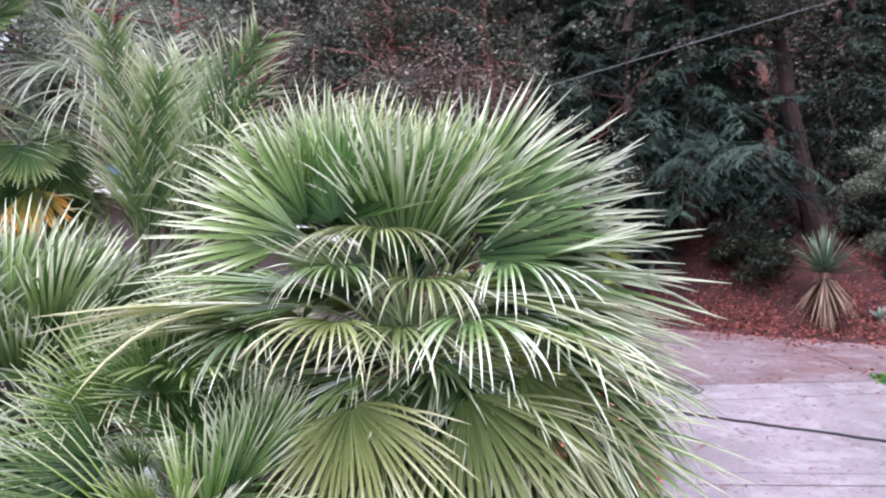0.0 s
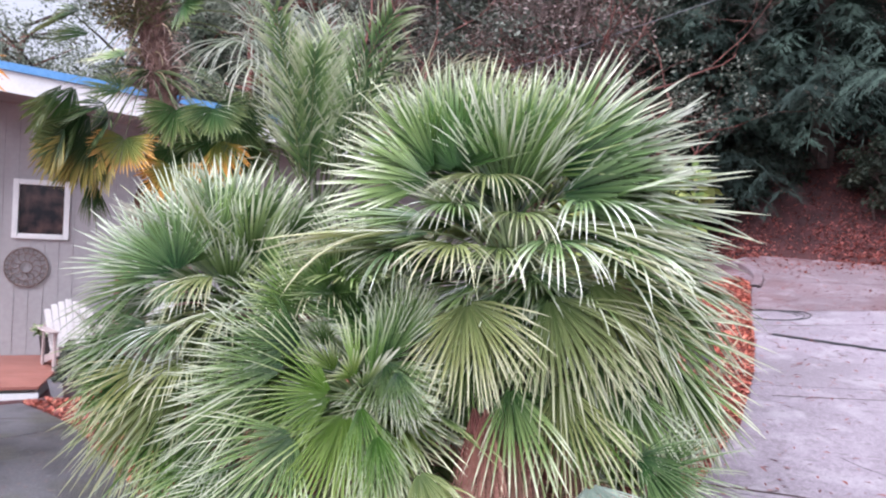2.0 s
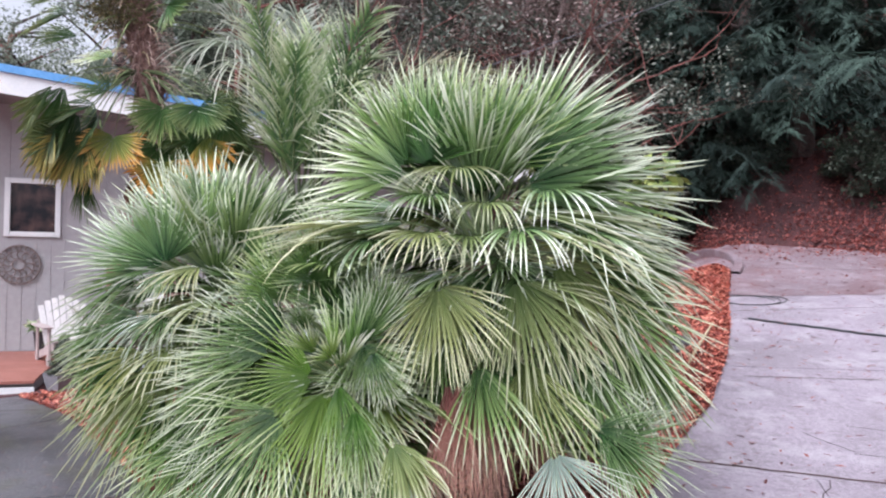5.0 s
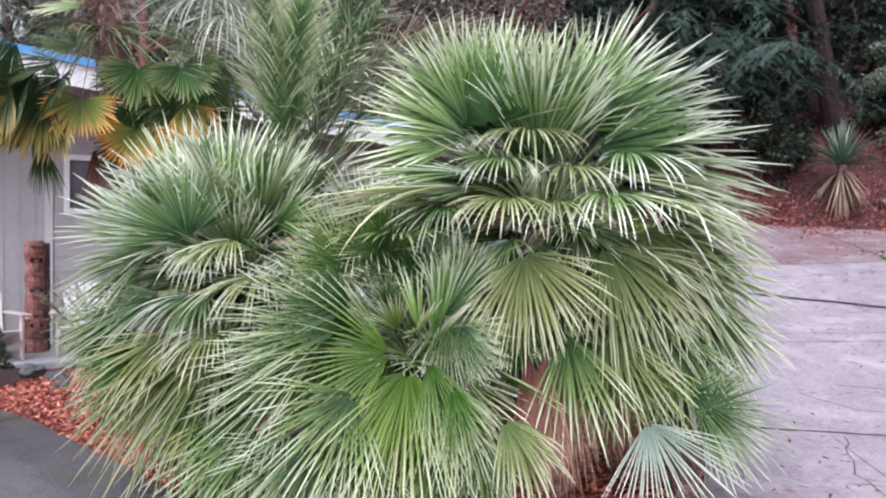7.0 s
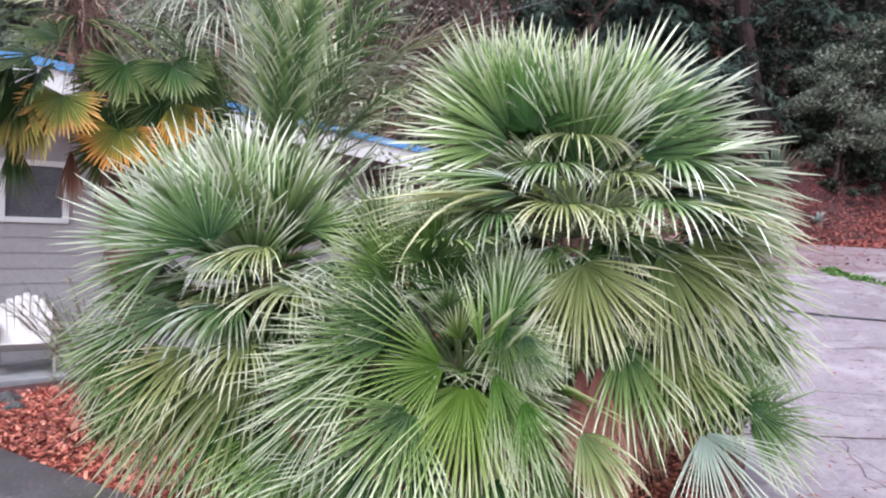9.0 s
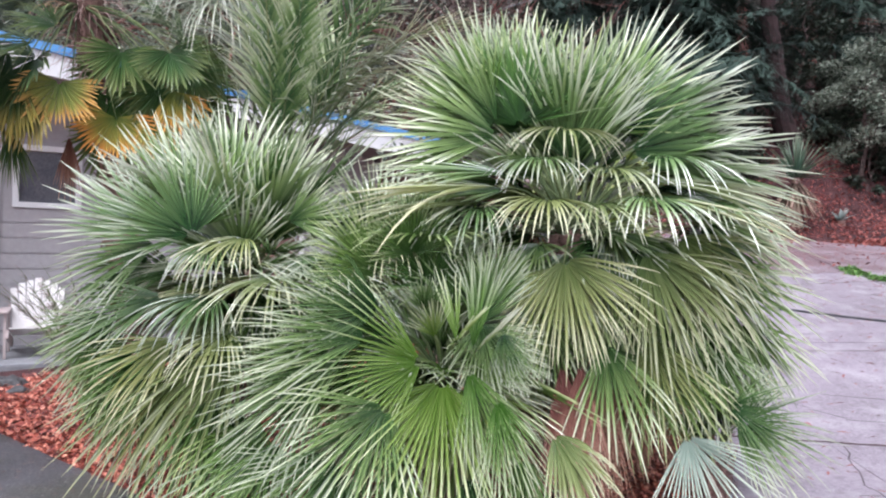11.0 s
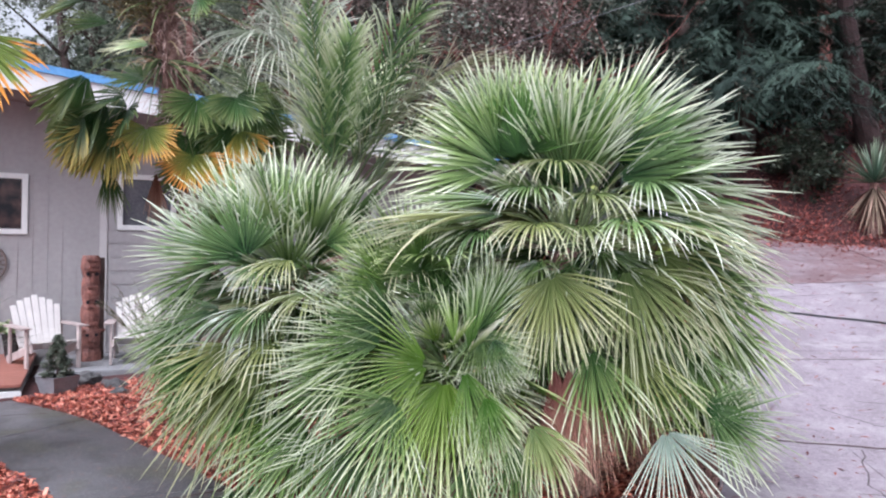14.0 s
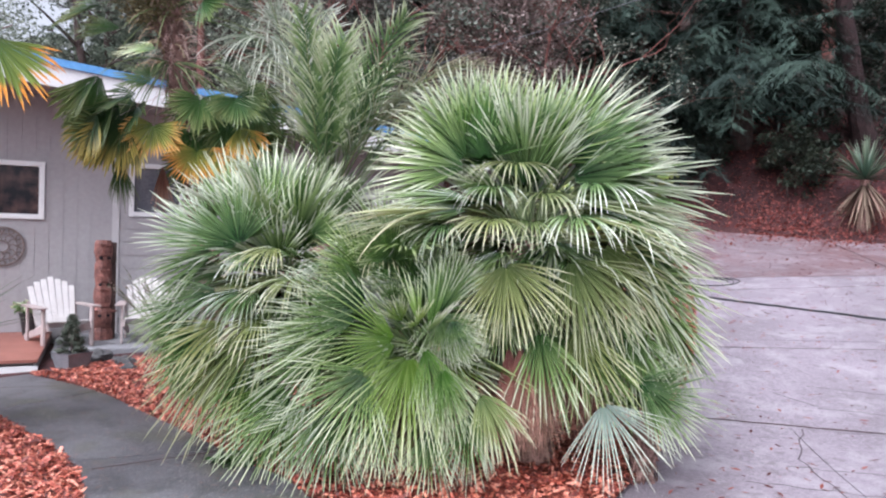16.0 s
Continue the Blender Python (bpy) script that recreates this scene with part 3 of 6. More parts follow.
sloped(roof, -7.0, 7.8, -1.16, 4.6, 0.08, 0.33)
sloped(fascia, -7.0, 7.8, -1.2, -1.16, 0.0, 0.3)
sloped(edge, -7.0, 7.8, -1.24, -1.1, 0.3, 0.41)
sloped(soffit, -7.0, 7.8, -1.16, 4.5, 0.03, 0.08)
hpart("roof", roof, M_ROOF)
hpart("fascia", fascia, M_WHITE, label="white painted fascia board")
hpart("roof_edge", edge, M_BLUE, label="blue metal roof edge")
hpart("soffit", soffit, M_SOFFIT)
M_MEDAL = material("old_metal", (0.13, 0.09, 0.085), (0.30, 0.24, 0.22), 12, 0.6, 0.5, metallic=0.4)


def on_house(x, y, z, rz=0):
    return HOUSE @ pose(x, y, z, 0, 0, rz)


def ring(b, m, radius, thick, n=32):
    pts = [m @ Vector((radius * math.cos(2 * math.pi * i / n), 0, radius * math.sin(2 * math.pi * i / n))) for i in range(n + 1)]
    b.tube(pts, [thick] * (n + 1), 6, False)


plaque = new("wall_medallion")
plaque.matrix_world = on_house(-0.56, -0.03, 0.93)
tagged(plaque, "round openwork metal medallion on the grey wall", "wall ornament")
for rad, th in ((0.3, 0.014), (0.21, 0.008), (0.09, 0.012)):
    b = Build()
    ring(b, Matrix(), rad, th)
    hpart("ring", b, M_MEDAL, plaque)
b = Build()
for i in range(12):
    a = 2 * math.pi * i / 12
    q = Matrix.Rotation(a, 4, "Y")
    b.tube([q @ Vector(p) for p in ((0.09, 0, 0), (0.15, 0, 0.035), (0.21, 0, 0), (0.26, 0, -0.03), (0.3, 0, 0))], [0.009] * 5, 5)
    b.tube([q @ Vector(p) for p in ((0.21, 0, 0), (0.25, 0, 0.05), (0.29, 0, 0.04))], [0.01] * 3, 5)
hpart("scrollwork", b, M_MEDAL, plaque)

deck = new("porch_deck")
deck.matrix_world = HOUSE
tagged(deck, "low red-brown porch deck with a white skirt board", "deck")
for i in range(19):
    b = Build()
    y0 = -2.77 + i * 0.145
    hbox(b, -5.0, 0.15, y0, y0 + 0.138, -0.47, -0.43, 0.005)
    hpart("board", b, M_DECK, deck)
b = Build()
hbox(b, -5.0, 0.15, -2.77, -2.73, -0.62, -0.515, 0.004)
hpart("skirt_board", b, M_WHITE, deck, "white painted skirt board")
b = Build()
hbox(b, 0.09, 0.13, -2.72, -0.1, -0.64, -0.475, 0.004)
hbox(b, -5.0, 0.08, -2.68, -0.1, -0.80, -0.475)
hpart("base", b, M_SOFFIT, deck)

M_PATIO = material("patio_gravel", (0.16, 0.16, 0.17), (0.30, 0.30, 0.31), 4, 0.7, 0.5, fine=20)
patio = new("patio")
patio.matrix_world = HOUSE
tagged(patio, "grey concrete patio strip against the house", "patio", kind="structure")
b = Build()
hbox(b, 0.24, 6.5, -1.75, -0.02, -0.8, -0.49, 0.015)
hpart("patio_slab", b, M_PATIO, patio)

# ---- things by the house ----
M_CHAIR = material("chair_paint", (0.62, 0.58, 0.56), (0.80, 0.77, 0.75), 5, 0.5, 0.15)
M_CHAIRWOOD = material("chair_wood", (0.34, 0.27, 0.26), (0.50, 0.42, 0.40), 5, 0.6, 0.2)


def adirondack():
    c = new("adirondack_chair")
    tagged(c, "pale painted slatted wooden garden chair with worn arms", "chair", "chairs by the wall")
    for i in range(7):
        x = (i - 3) * 0.083
        top = 0.93 - 0.035 * abs(i - 3) - (0.03 if abs(i - 3) == 3 else 0)
        b = Build()
        m = Matrix.Translation((x * 0.9, 0.12, 0.3)) @ Matrix.Rotation(radians(-22), 4, "X") @ Matrix.Rotation(radians(1.6 * (i - 3)), 4, "Y")
        b.box(m @ Matrix.Translation((0, 0, (top - 0.3) / 2)), 0.076, 0.02, top - 0.3 + 0.08, 0.006)
        hpart("back_slat", b, M_CHAIR, c)
    for i in range(6):
        b = Build()
        b.box(Matrix.Translation((0, -0.36 + i * 0.085, 0.36 - i * 0.024)) @ Matrix.Rotation(radians(-15), 4, "X"), 0.54, 0.078, 0.02, 0.005)
        hpart("seat_slat", b, M_CHAIR, c)
    for s in (-1, 1):
        b = Build()
        b.box(Matrix.Translation((s * 0.34, -0.08, 0.55)), 0.13, 0.68, 0.022, 0.008)
        hpart("arm", b, M_CHAIRWOOD, c, "weathered arm board")
        b = Build()
        b.box(Matrix.Translation((s * 0.31, -0.33, 0.27)), 0.03, 0.09, 0.54, 0.005)
        hpart("front_leg", b, M_CHAIRWOOD, c)
        b = Build()
        b.box(Matrix.Translation((s * 0.28, 0.02, 0.19)) @ Matrix.Rotation(radians(-14.5), 4, "X"), 0.026, 0.9, 0.1, 0.005)
        hpart("side_rail", b, M_CHAIRWOOD, c)
        b = Build()
        b.box(Matrix.Translation((s * 0.31, 0.27, 0.28)), 0.026, 0.07, 0.56, 0.005)
        hpart("rear_leg", b, M_CHAIRWOOD, c)
    b = Build()
    b.box(Matrix.Translation((0, 0.28, 0.56)), 0.64, 0.03, 0.07, 0.005)
    hpart("back_rail", b, M_CHAIRWOOD, c)
    return c


chair = adirondack()
chair.matrix_world = on_house(0.30, -1.15, -0.487, 22) @ Matrix.Scale(1.07, 4)
copy_thing(chair, on_house(1.52, -0.95, -0.487, -6))

M_CEDAR = material("carved_cedar", (0.05, 0.02, 0.018), (0.35, 0.145, 0.115), 7, 0.65, 0.6, fine=6, bump_size=0.02)
totem = new("carved_post")
totem.matrix_world = on_house(0.88, -0.72, -0.487, 14) @ Matrix.Diagonal((1.08, 0.9, 1.06, 1))
tagged(totem, "tall carved red cedar post with stacked shapes", "carved post")
b = Build()
prof = [(0.0, 0.15), (0.12, 0.145), (0.18, 0.12), (0.3, 0.135), (0.42, 0.13), (0.48, 0.105), (0.62, 0.125), (0.74, 0.12), (0.8, 0.1), (0.95, 0.12), (1.1, 0.115), (1.17, 0.1), (1.3, 0.13), (1.42, 0.12), (1.47, 0.1)]
b.tube([(0, 0, z) for z, _ in prof], [q for _, q in prof], 12)
hpart("shaft", b, M_CEDAR, totem)
for z, w, h, tilt in ((0.2, 0.1, 0.03, 0), (0.27, 0.14, 0.025, 8), (0.52, 0.14, 0.05, -6), (0.64, 0.05, 0.12, 0), (0.74, 0.16, 0.025, 5), (0.88, 0.11, 0.04, 0), (0.95, 0.06, 0.08, 0), (1.03, 0.15, 0.03, -5), (1.16, 0.05, 0.14, 0), (1.26, 0.17, 0.03, 0), (1.33, 0.08, 0.05, 0), (1.40, 0.16, 0.035, 4)):
    b = Build()
    b.box(Matrix.Translation((0.0, -0.115, z)) @ Matrix.Rotation(radians(tilt), 4, "Y"), w, 0.06, h, 0.012)
    hpart("carving", b, M_CEDAR, totem)
# dark pegs: the shade of carved eye recesses put into colour
for z in (0.36, 0.82, 1.21):
    for x in (-0.055, 0.055):
        b = Build()
        b.tube([(x, -0.10, z), (x, -0.132, z)], [0.026, 0.02], 10)
        hpart("eye", b, M_DARK, totem, "dark peg for a carved eye recess")
# plank added to stand in for the dark right side of the post
b = Build()
b.box(Matrix.Translation((0.10, 0.05, 0.72)), 0.17, 0.09, 1.44, 0.01)
hpart("dark_side_plank", b, M_BARK, totem, "added dark plank for the dark right side of the post")
b = Build()
b.box(Matrix.Translation((0.0, -0.08, 0.42)), 0.36, 0.05, 0.035, 0.008)
hpart("ledge", b, M_CEDAR, totem)

M_POT = material("grey_pot", (0.13, 0.13, 0.145), (0.25, 0.25, 0.27), 6, 0.5, 0.3)
M_BLACKPOT = material("black_pot", (0.012, 0.012, 0.013), (0.03, 0.03, 0.03), 6, 0.5, 0.2)
M_SOIL = material("soil", (0.02, 0.014, 0.01), (0.05, 0.035, 0.028), 20, 0.95, 0.6)


def pot(name, m, radius, height, label, mat, sides=4):
    p = new(name)
    p.matrix_world = m
    tagged(p, label, "plant pot")
    b = Build()
    b.tube([(0, 0, 0), (0, 0, height * 0.9), (0, 0, height), (0, 0, height), (0, 0, height * 0.86)], [radius * 0.74, radius, radius * 1.06, radius * 0.9, radius * 0.86], sides, False)
    b.face([(radius * 0.74 * math.cos(2 * math.pi * i / sides), radius * 0.74 * math.sin(2 * math.pi * i / sides), 0.001) for i in range(sides)])
    hpart("shell", b, mat, p)
    b = Build()
    b.tube([(0, 0, height * 0.8), (0, 0, height * 0.9)], [radius * 0.84, radius * 0.84], sides)
    hpart("soil", b, M_SOIL, p)
    return p


pot("plant_pot", on_house(0.55, -3.32, -0.49, 10), 0.23, 0.23, "square grey planter standing on the mulch", M_POT)
pot("plant_pot", on_house(-0.1, -0.42, -0.429, 0), 0.17, 0.34, "round black pot against the wall", M_BLACKPOT, 16)

def leaf_scatter(b, centre, radius, count, size, rng, squash=0.7):
    """Many small pointed leaves in a loose ball."""
    g = np.random.default_rng(rng.randrange(1 << 30))
    d = g.normal(size=(count, 3))
    d *= (radius * g.random(count) ** 0.4 / np.linalg.norm(d, axis=1))[:, None]
    p = np.array(centre) + d * (1, 1, squash)
    a = g.uniform((-1, -1, -0.8), (1, 1, 0.4), (count, 3))
    a /= np.linalg.norm(a, axis=1)[:, None]
    s = np.cross(a, np.c_[g.uniform(-1, 1, (count, 2)), np.ones(count)])
    s /= np.linalg.norm(s, axis=1)[:, None]
    l = (size * g.uniform(0.6, 1.4, count))[:, None]
    quads = np.stack([p, p + a * l * 0.5 + s * l * 0.28, p + a * l, p + a * l * 0.5 - s * l * 0.28], 1)
    k = len(b.v)
    b.v.extend(map(tuple, quads.reshape(-1, 3).tolist()))
    b.f.extend((k + 4 * i, k + 4 * i + 1, k + 4 * i + 2, k + 4 * i + 3) for i in range(count))
    b.uv.extend(map(tuple, np.repeat(np.c_[np.zeros(count), g.uniform(0.1, 1, count)], 4, 0).tolist()))


# ---- palms ----
UP = Vector((0, 0, 1))


def fan_blade(b, hub, u, n, length, nseg, spread, split, droop, cup, rng, fold=0.5):
    """A pleated fan that splits into pointed fingers, which sag towards their tips."""
    s = u.cross(n).normalized()
    n = s.cross(u).normalized()
    half = spread / nseg / 2
    steps = (0.05, 0.2, 0.36, 0.5, 0.64, 0.78, 0.9, 1.0)
    lean = rng.uniform(-0.25, 0.25)
    for i in range(nseg):
        a = ((i + 0.5) / nseg - 0.5) * spread + rng.uniform(-0.4, 0.4) * half
        reach = length * (1 - 0.22 * abs(2 * a / spread) ** 2.5) * rng.uniform(0.84, 1.08)
        d = (u * math.cos(a) + s * math.sin(a) + n * cup * (1 - math.cos(a))).normalized()
        sp = split * rng.uniform(0.88, 1.1)
        sag, twist = droop * rng.uniform(0.5, 1.6), lean + rng.uniform(-0.8, 0.8)
        if rng.random() < 0.07:
            sag += rng.uniform(0.3, 0.8)
        reach *= 0.75 if rng.random() < 0.04 else 1.0
        d = (d + n * rng.uniform(-0.035, 0.035)).normalized()
        p, last = hub.copy(), 0.0
        rows, uvs = [], []
        for f in steps:
            step = (f - last) * reach
            if f > sp * 0.8:
                d = (d - UP * sag * (f - last) * (0.7 + 1.6 * f)).normalized()
            p = p + d * step
            last = f
            nl = (n - d * n.dot(d)).normalized()
            side = d.cross(nl)
            if f > sp:
                t = (f - sp) / (1 - sp)
                q = twist * t
                side, nl = side * math.cos(q) + nl * math.sin(q), nl * math.cos(q) - side * math.sin(q)
                w = sp * reach * math.tan(half) * (0.9 - 0.9 * t) ** 0.75 + 0.0008
            else:
                w = f * reach * math.tan(half) * 1.12
            rows.append([p - side * w, p - nl * fold * w, p + side * w])
            uvs.append([(0.0, f), (0.5, f), (1.0, f)])
        b.strip(rows, uvs)


def arc(start, d0, d1, length, n=6):
    pts, p = [start.copy()], start.copy()
    for i in range(n):
        p = p + d0.lerp(d1, (i + 0.5) / n).normalized() * (length / n)
        pts.append(p.copy())
    return pts


def direction(az, el):
    return Vector((math.cos(el) * math.cos(az), math.cos(el) * math.sin(az), math.sin(el)))


def fan_leaf(palm, origin, az, el, stalk, length, rng, style, mat, label="", roll=0.0, dip=None, name="leaf"):
    """A stalk from the crown with its fan blade."""
    nseg, spread, split, droop, cup, fold = style
    d0, d1 = direction(az, min(el + 0.25, 1.5)), direction(az, el)
    pts = arc(origin, d0, d1, stalk)
    hub = pts[-1]
    u = direction(az + rng.uniform(-0.15, 0.15), el - (rng.uniform(0.05, 0.3) if dip is None else dip))
    n = UP - u * UP.dot(u)
    n = n.normalized() if n.length > 0.05 else -direction(az, 0)
    n = Matrix.Rotation(roll + rng.uniform(-0.3, 0.3), 3, u) @ n
    b = Build()
    fan_blade(b, hub, u, n, length, nseg, spread * rng.uniform(0.9, 1.05), split, droop, cup, rng, fold)
    leaf = part(name, b, mat, palm, label)
    b = Build()
    b.tube(pts, [0.011, 0.009, 0.008, 0.0075, 0.007, 0.0065, 0.006], 5)
    st = new("stalk", b.mesh("stalk", M_STALK))
    st.parent = leaf
    return leaf


def trunk(palm, base, top, r0, r1, mat, shag, rng, name="trunk", label=""):
    b = Build()
    n = 9
    pts = [Vector(base).lerp(Vector(top), i / n) + Vector((rng.uniform(-0.01, 0.01), rng.uniform(-0.01, 0.01), 0)) for i in range(n + 1)]
    b.tube(pts, [r0 + (r1 - r0) * i / n + rng.uniform(-0.012, 0.012) for i in range(n + 1)], 14)
    for _ in range(shag):
        t, a = rng.random(), rng.uniform(0, 2 * math.pi)
        c = Vector(base).lerp(Vector(top), t)
        rad = r0 + (r1 - r0) * t
        out = Vector((math.cos(a), math.sin(a), 0))
        side = Vector((-out.y, out.x, 0))
        p = c + out * rad * 0.95
        l, w = rng.uniform(0.06, 0.2), rng.uniform(0.006, 0.02)
        q = p + out * rng.uniform(0.01, 0.06) + UP * l * rng.choice((-1, 1, 1)) + side * rng.uniform(-0.06, 0.06)
        b.strip([[p - side * w, p + side * w], [p.lerp(q, 0.5) + out * 0.015 - side * w * 0.8, p.lerp(q, 0.5) + out * 0.015 + side * w * 0.8], [q - side * 0.002, q + side * 0.002]], [[(0, 0), (1, 0)], [(0, 0.5), (1, 0.5)], [(0, 1), (1, 1)]])
    return part(name, b, mat, palm, label)


CHAM = (32, 3.2, 0.40, 0.22, 0.35, 1.2)


def fan_palm(label, base, crown, rings, seed, size=1.0, style=CHAM, mats=(M_FAN,), group="fan palms in the bed", skew=0.0, wide=0.0, gap=False):
    rng = random.Random(seed)
    palm = thing("fan_palm", base, label, "palm", group)
    top = Vector(crown)
    trunk(palm, base, top, 0.13 * size, 0.10 * size, M_FIBRE, 260, rng)
    for count, el, jitter, stalk, length, droop, drop, *dip in rings:
        turn = rng.uniform(0, 6.28)
        for i in range(count):
            az = turn + 2 * math.pi * (i + rng.uniform(-0.35, 0.35)) / count
            e = radians(el + rng.uniform(-jitter, jitter))
            st = list(style)
            st[3] = droop
            if el < 12:
                st[0], st[1] = 25, 2.3
            elif el > 20:
                st[0], st[1], st[2] = 22, 2.1, 0.44
            if gap and math.cos(az + 1.6) > 0.4 and 8 < el < 62:
                continue
            inner = max(0, math.cos(az + 1.6)) ** 0.6 if el < 60 else 0
            reach = (1 - 0.62 * inner) * (1 + wide * max(0, math.cos(az - 0.6)) * (el < 45))
            # silvery pick paints sheen on upper leaves, deep pick paints shade on low ones
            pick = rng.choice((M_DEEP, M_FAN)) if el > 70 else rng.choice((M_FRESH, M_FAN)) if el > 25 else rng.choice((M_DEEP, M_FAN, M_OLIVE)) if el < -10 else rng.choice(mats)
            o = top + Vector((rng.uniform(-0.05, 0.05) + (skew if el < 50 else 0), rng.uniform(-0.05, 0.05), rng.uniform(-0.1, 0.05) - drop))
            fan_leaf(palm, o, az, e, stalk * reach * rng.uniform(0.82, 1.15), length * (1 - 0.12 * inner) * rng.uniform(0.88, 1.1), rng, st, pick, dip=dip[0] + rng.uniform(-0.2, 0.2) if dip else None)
    return palm


def placed_leaf(palm, start, hub, u, n, length, mat, seed, style=CHAM, label="", name="leaf", under=None):
    """A leaf whose hub and facing are given, with its stalk from the crown, and maybe a like one close beneath it."""
    rng = random.Random(seed)
    nseg, spread, split, droop, cup, fold = style
    hub, start, u, n = Vector(hub), Vector(start), Vector(u).normalized(), Vector(n).normalized()
    b = Build()
    fan_blade(b, hub, u, n, length, nseg, spread, split, droop, cup, rng, fold)
    leaf = part(name, b, mat, palm, label)
    b = Build()
    lift = UP * 0.12 * (hub - start).length
    b.tube([start.lerp(hub, i / 6) + lift * math.sin(math.pi * i / 6) for i in range(7)], [0.011 - 0.0015 * i for i in range(7)], 5)
    st = new("stalk", b.mesh("stalk", M_STALK))
    st.parent = leaf
    if under:
        turned = Matrix.Rotation(rng.choice((-1, 1)) * rng.uniform(0.15, 0.4), 3, n) @ u
        placed_leaf(palm, start, hub - n * rng.uniform(0.06, 0.11) + u * rng.uniform(-0.02, 0.1), turned, n, length * rng.uniform(0.92, 1.08), under, seed + 900, style)
    return leaf


# ring: leaves, elevation, spread of it, stalk, blade, sag, start below the crown
palm_b = fan_palm("large bushy fan palm with layered green fronds and dry lower skirt", (-0.1, 3.15, -0.29), (-0.18, 3.18, 1.25),
    [(7, 78, 9, 0.44, 0.66, 0.03, 0), (10, 58, 12, 0.47, 0.54, 0.06, 0), (12, 40, 10, 0.55, 0.55, 0.10, 0), (11, 24, 9, 0.52, 0.6, 0.2, 0, 0.55), (12, 12, 9, 0.60, 0.58, 0.24, 0.03, 0.35), (13, 2, 8, 0.62, 0.58, 0.26, 0.06, 0.55), (14, -6, 7, 0.68, 0.58, 0.26, 0.1, 0.75), (15, -14, 7, 0.64, 0.6, 0.22, 0.22, 0.8), (14, -26, 7, 0.56, 0.56, 0.2, 0.28, 0.85)], 11, mats=(M_FAN, M_FAN, M_FAN, M_OLIVE), skew=0.07, wide=0.3, gap=True)
palm_a = fan_palm("bushy fan palm with stiff silvery green fronds", (-2.1, 3.35, -0.31), (-2.0, 3.4, 0.95),
    [(5, 74, 10, 0.42, 0.68, 0.02, 0), (7, 54, 12, 0.44, 0.66, 0.05, 0), (9, 34, 11, 0.46, 0.62, 0.12, 0), (10, 10, 10, 0.46, 0.56, 0.22, 0.05, 0.3), (11, -4, 8, 0.44, 0.56, 0.26, 0.12, 0.65), (10, -16, 8, 0.40, 0.54, 0.22, 0.25, 0.85), (8, -34, 7, 0.32, 0.52, 0.2, 0.3, 0.85)], 22, mats=(M_FAN, M_FAN, M_FAN, M_OLIVE))
palm_c = fan_palm("low bright green fan palm at the bed's edge", (-0.9, 2.95, -0.29), (-0.88, 2.95, 0.42),
    [(4, 66, 8, 0.3, 0.5, 0.03, 0), (7, 40, 12, 0.36, 0.54, 0.1, 0), (8, 18, 12, 0.40, 0.56, 0.18, 0, 0.3), (9, 0, 10, 0.42, 0.6, 0.22, 0.03, 0.55), (9, -18, 10, 0.40, 0.6, 0.22, 0.1, 0.7)], 33, mats=(M_FAN, M_FAN, M_DEEP, M_BRIGHT))
palm_d = fan_palm("small fan palm sucker with pale blue-green fronds", (0.62, 3.0, -0.28), (0.62, 3.0, 0.05),
    [(4, 62, 10, 0.2, 0.4, 0.1, 0)], 44, 0.5, mats=(M_FAN, M_PALE))
palm_e = fan_palm("grey-green fan palm filling the middle of the clump", (-1.2, 3.75, -0.3), (-1.2, 3.75, 0.85),
    [(5, 66, 10, 0.40, 0.54, 0.08, 0), (8, 44, 11, 0.44, 0.58, 0.14, 0), (9, 22, 11, 0.46, 0.58, 0.22, 0), (8, 0, 10, 0.46, 0.58, 0.3, 0.05)], 57, 0.9, mats=(M_FAN, M_FAN, M_PALE))
B_TOP, C_TOP, A_TOP, D_TOP = (-0.16, 3.15, 1.2), (-0.86, 2.85, 0.45), (-2.02, 3.35, 0.92), (0.62, 2.95, 0.1)


def stiff(spread):
    """A flat open fan of straight fingers."""
    return (max(6, round(spread * 11.5)), spread, 0.42, 0.07, 0.25, 1.35)


def arching(spread):
    """A fan whose fingers bow a little."""
    return (max(6, round(spread * 10.5)), spread, 0.32, 0.22, 0.2, 1.35)


def loose(spread):
    """A fan split almost to its hub into many narrow fingers."""
    return (max(6, round(spread * 11)), spread, 0.26, 0.16, 0.2, 1.5)


def slashed(spread):
    """A fan of thin fingers, free from near the hub, that bend over towards the tips."""
    return (max(6, round(spread * 12)), spread, 0.2, 0.2, 0.2, 1.7)


def hanging(spread):
    """A level fan whose fingers hang from the middle outward."""
    return (max(6, round(spread * 9)), spread, 0.34, 0.85, 0.2, 1.0)


def bowed(spread):
    """A small shallow fan whose finger ends bend over."""
    return (max(6, round(spread * 8)), spread, 0.5, 0.45, 0.3, 1.0)


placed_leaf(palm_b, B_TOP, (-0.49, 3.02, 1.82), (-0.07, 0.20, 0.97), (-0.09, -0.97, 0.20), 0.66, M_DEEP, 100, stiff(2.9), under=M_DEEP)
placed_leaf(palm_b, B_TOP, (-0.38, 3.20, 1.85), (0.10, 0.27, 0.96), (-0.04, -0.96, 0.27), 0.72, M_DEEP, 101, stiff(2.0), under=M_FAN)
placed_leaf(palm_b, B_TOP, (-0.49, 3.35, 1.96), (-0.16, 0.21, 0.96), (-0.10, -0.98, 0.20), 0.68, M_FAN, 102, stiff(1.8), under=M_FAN)
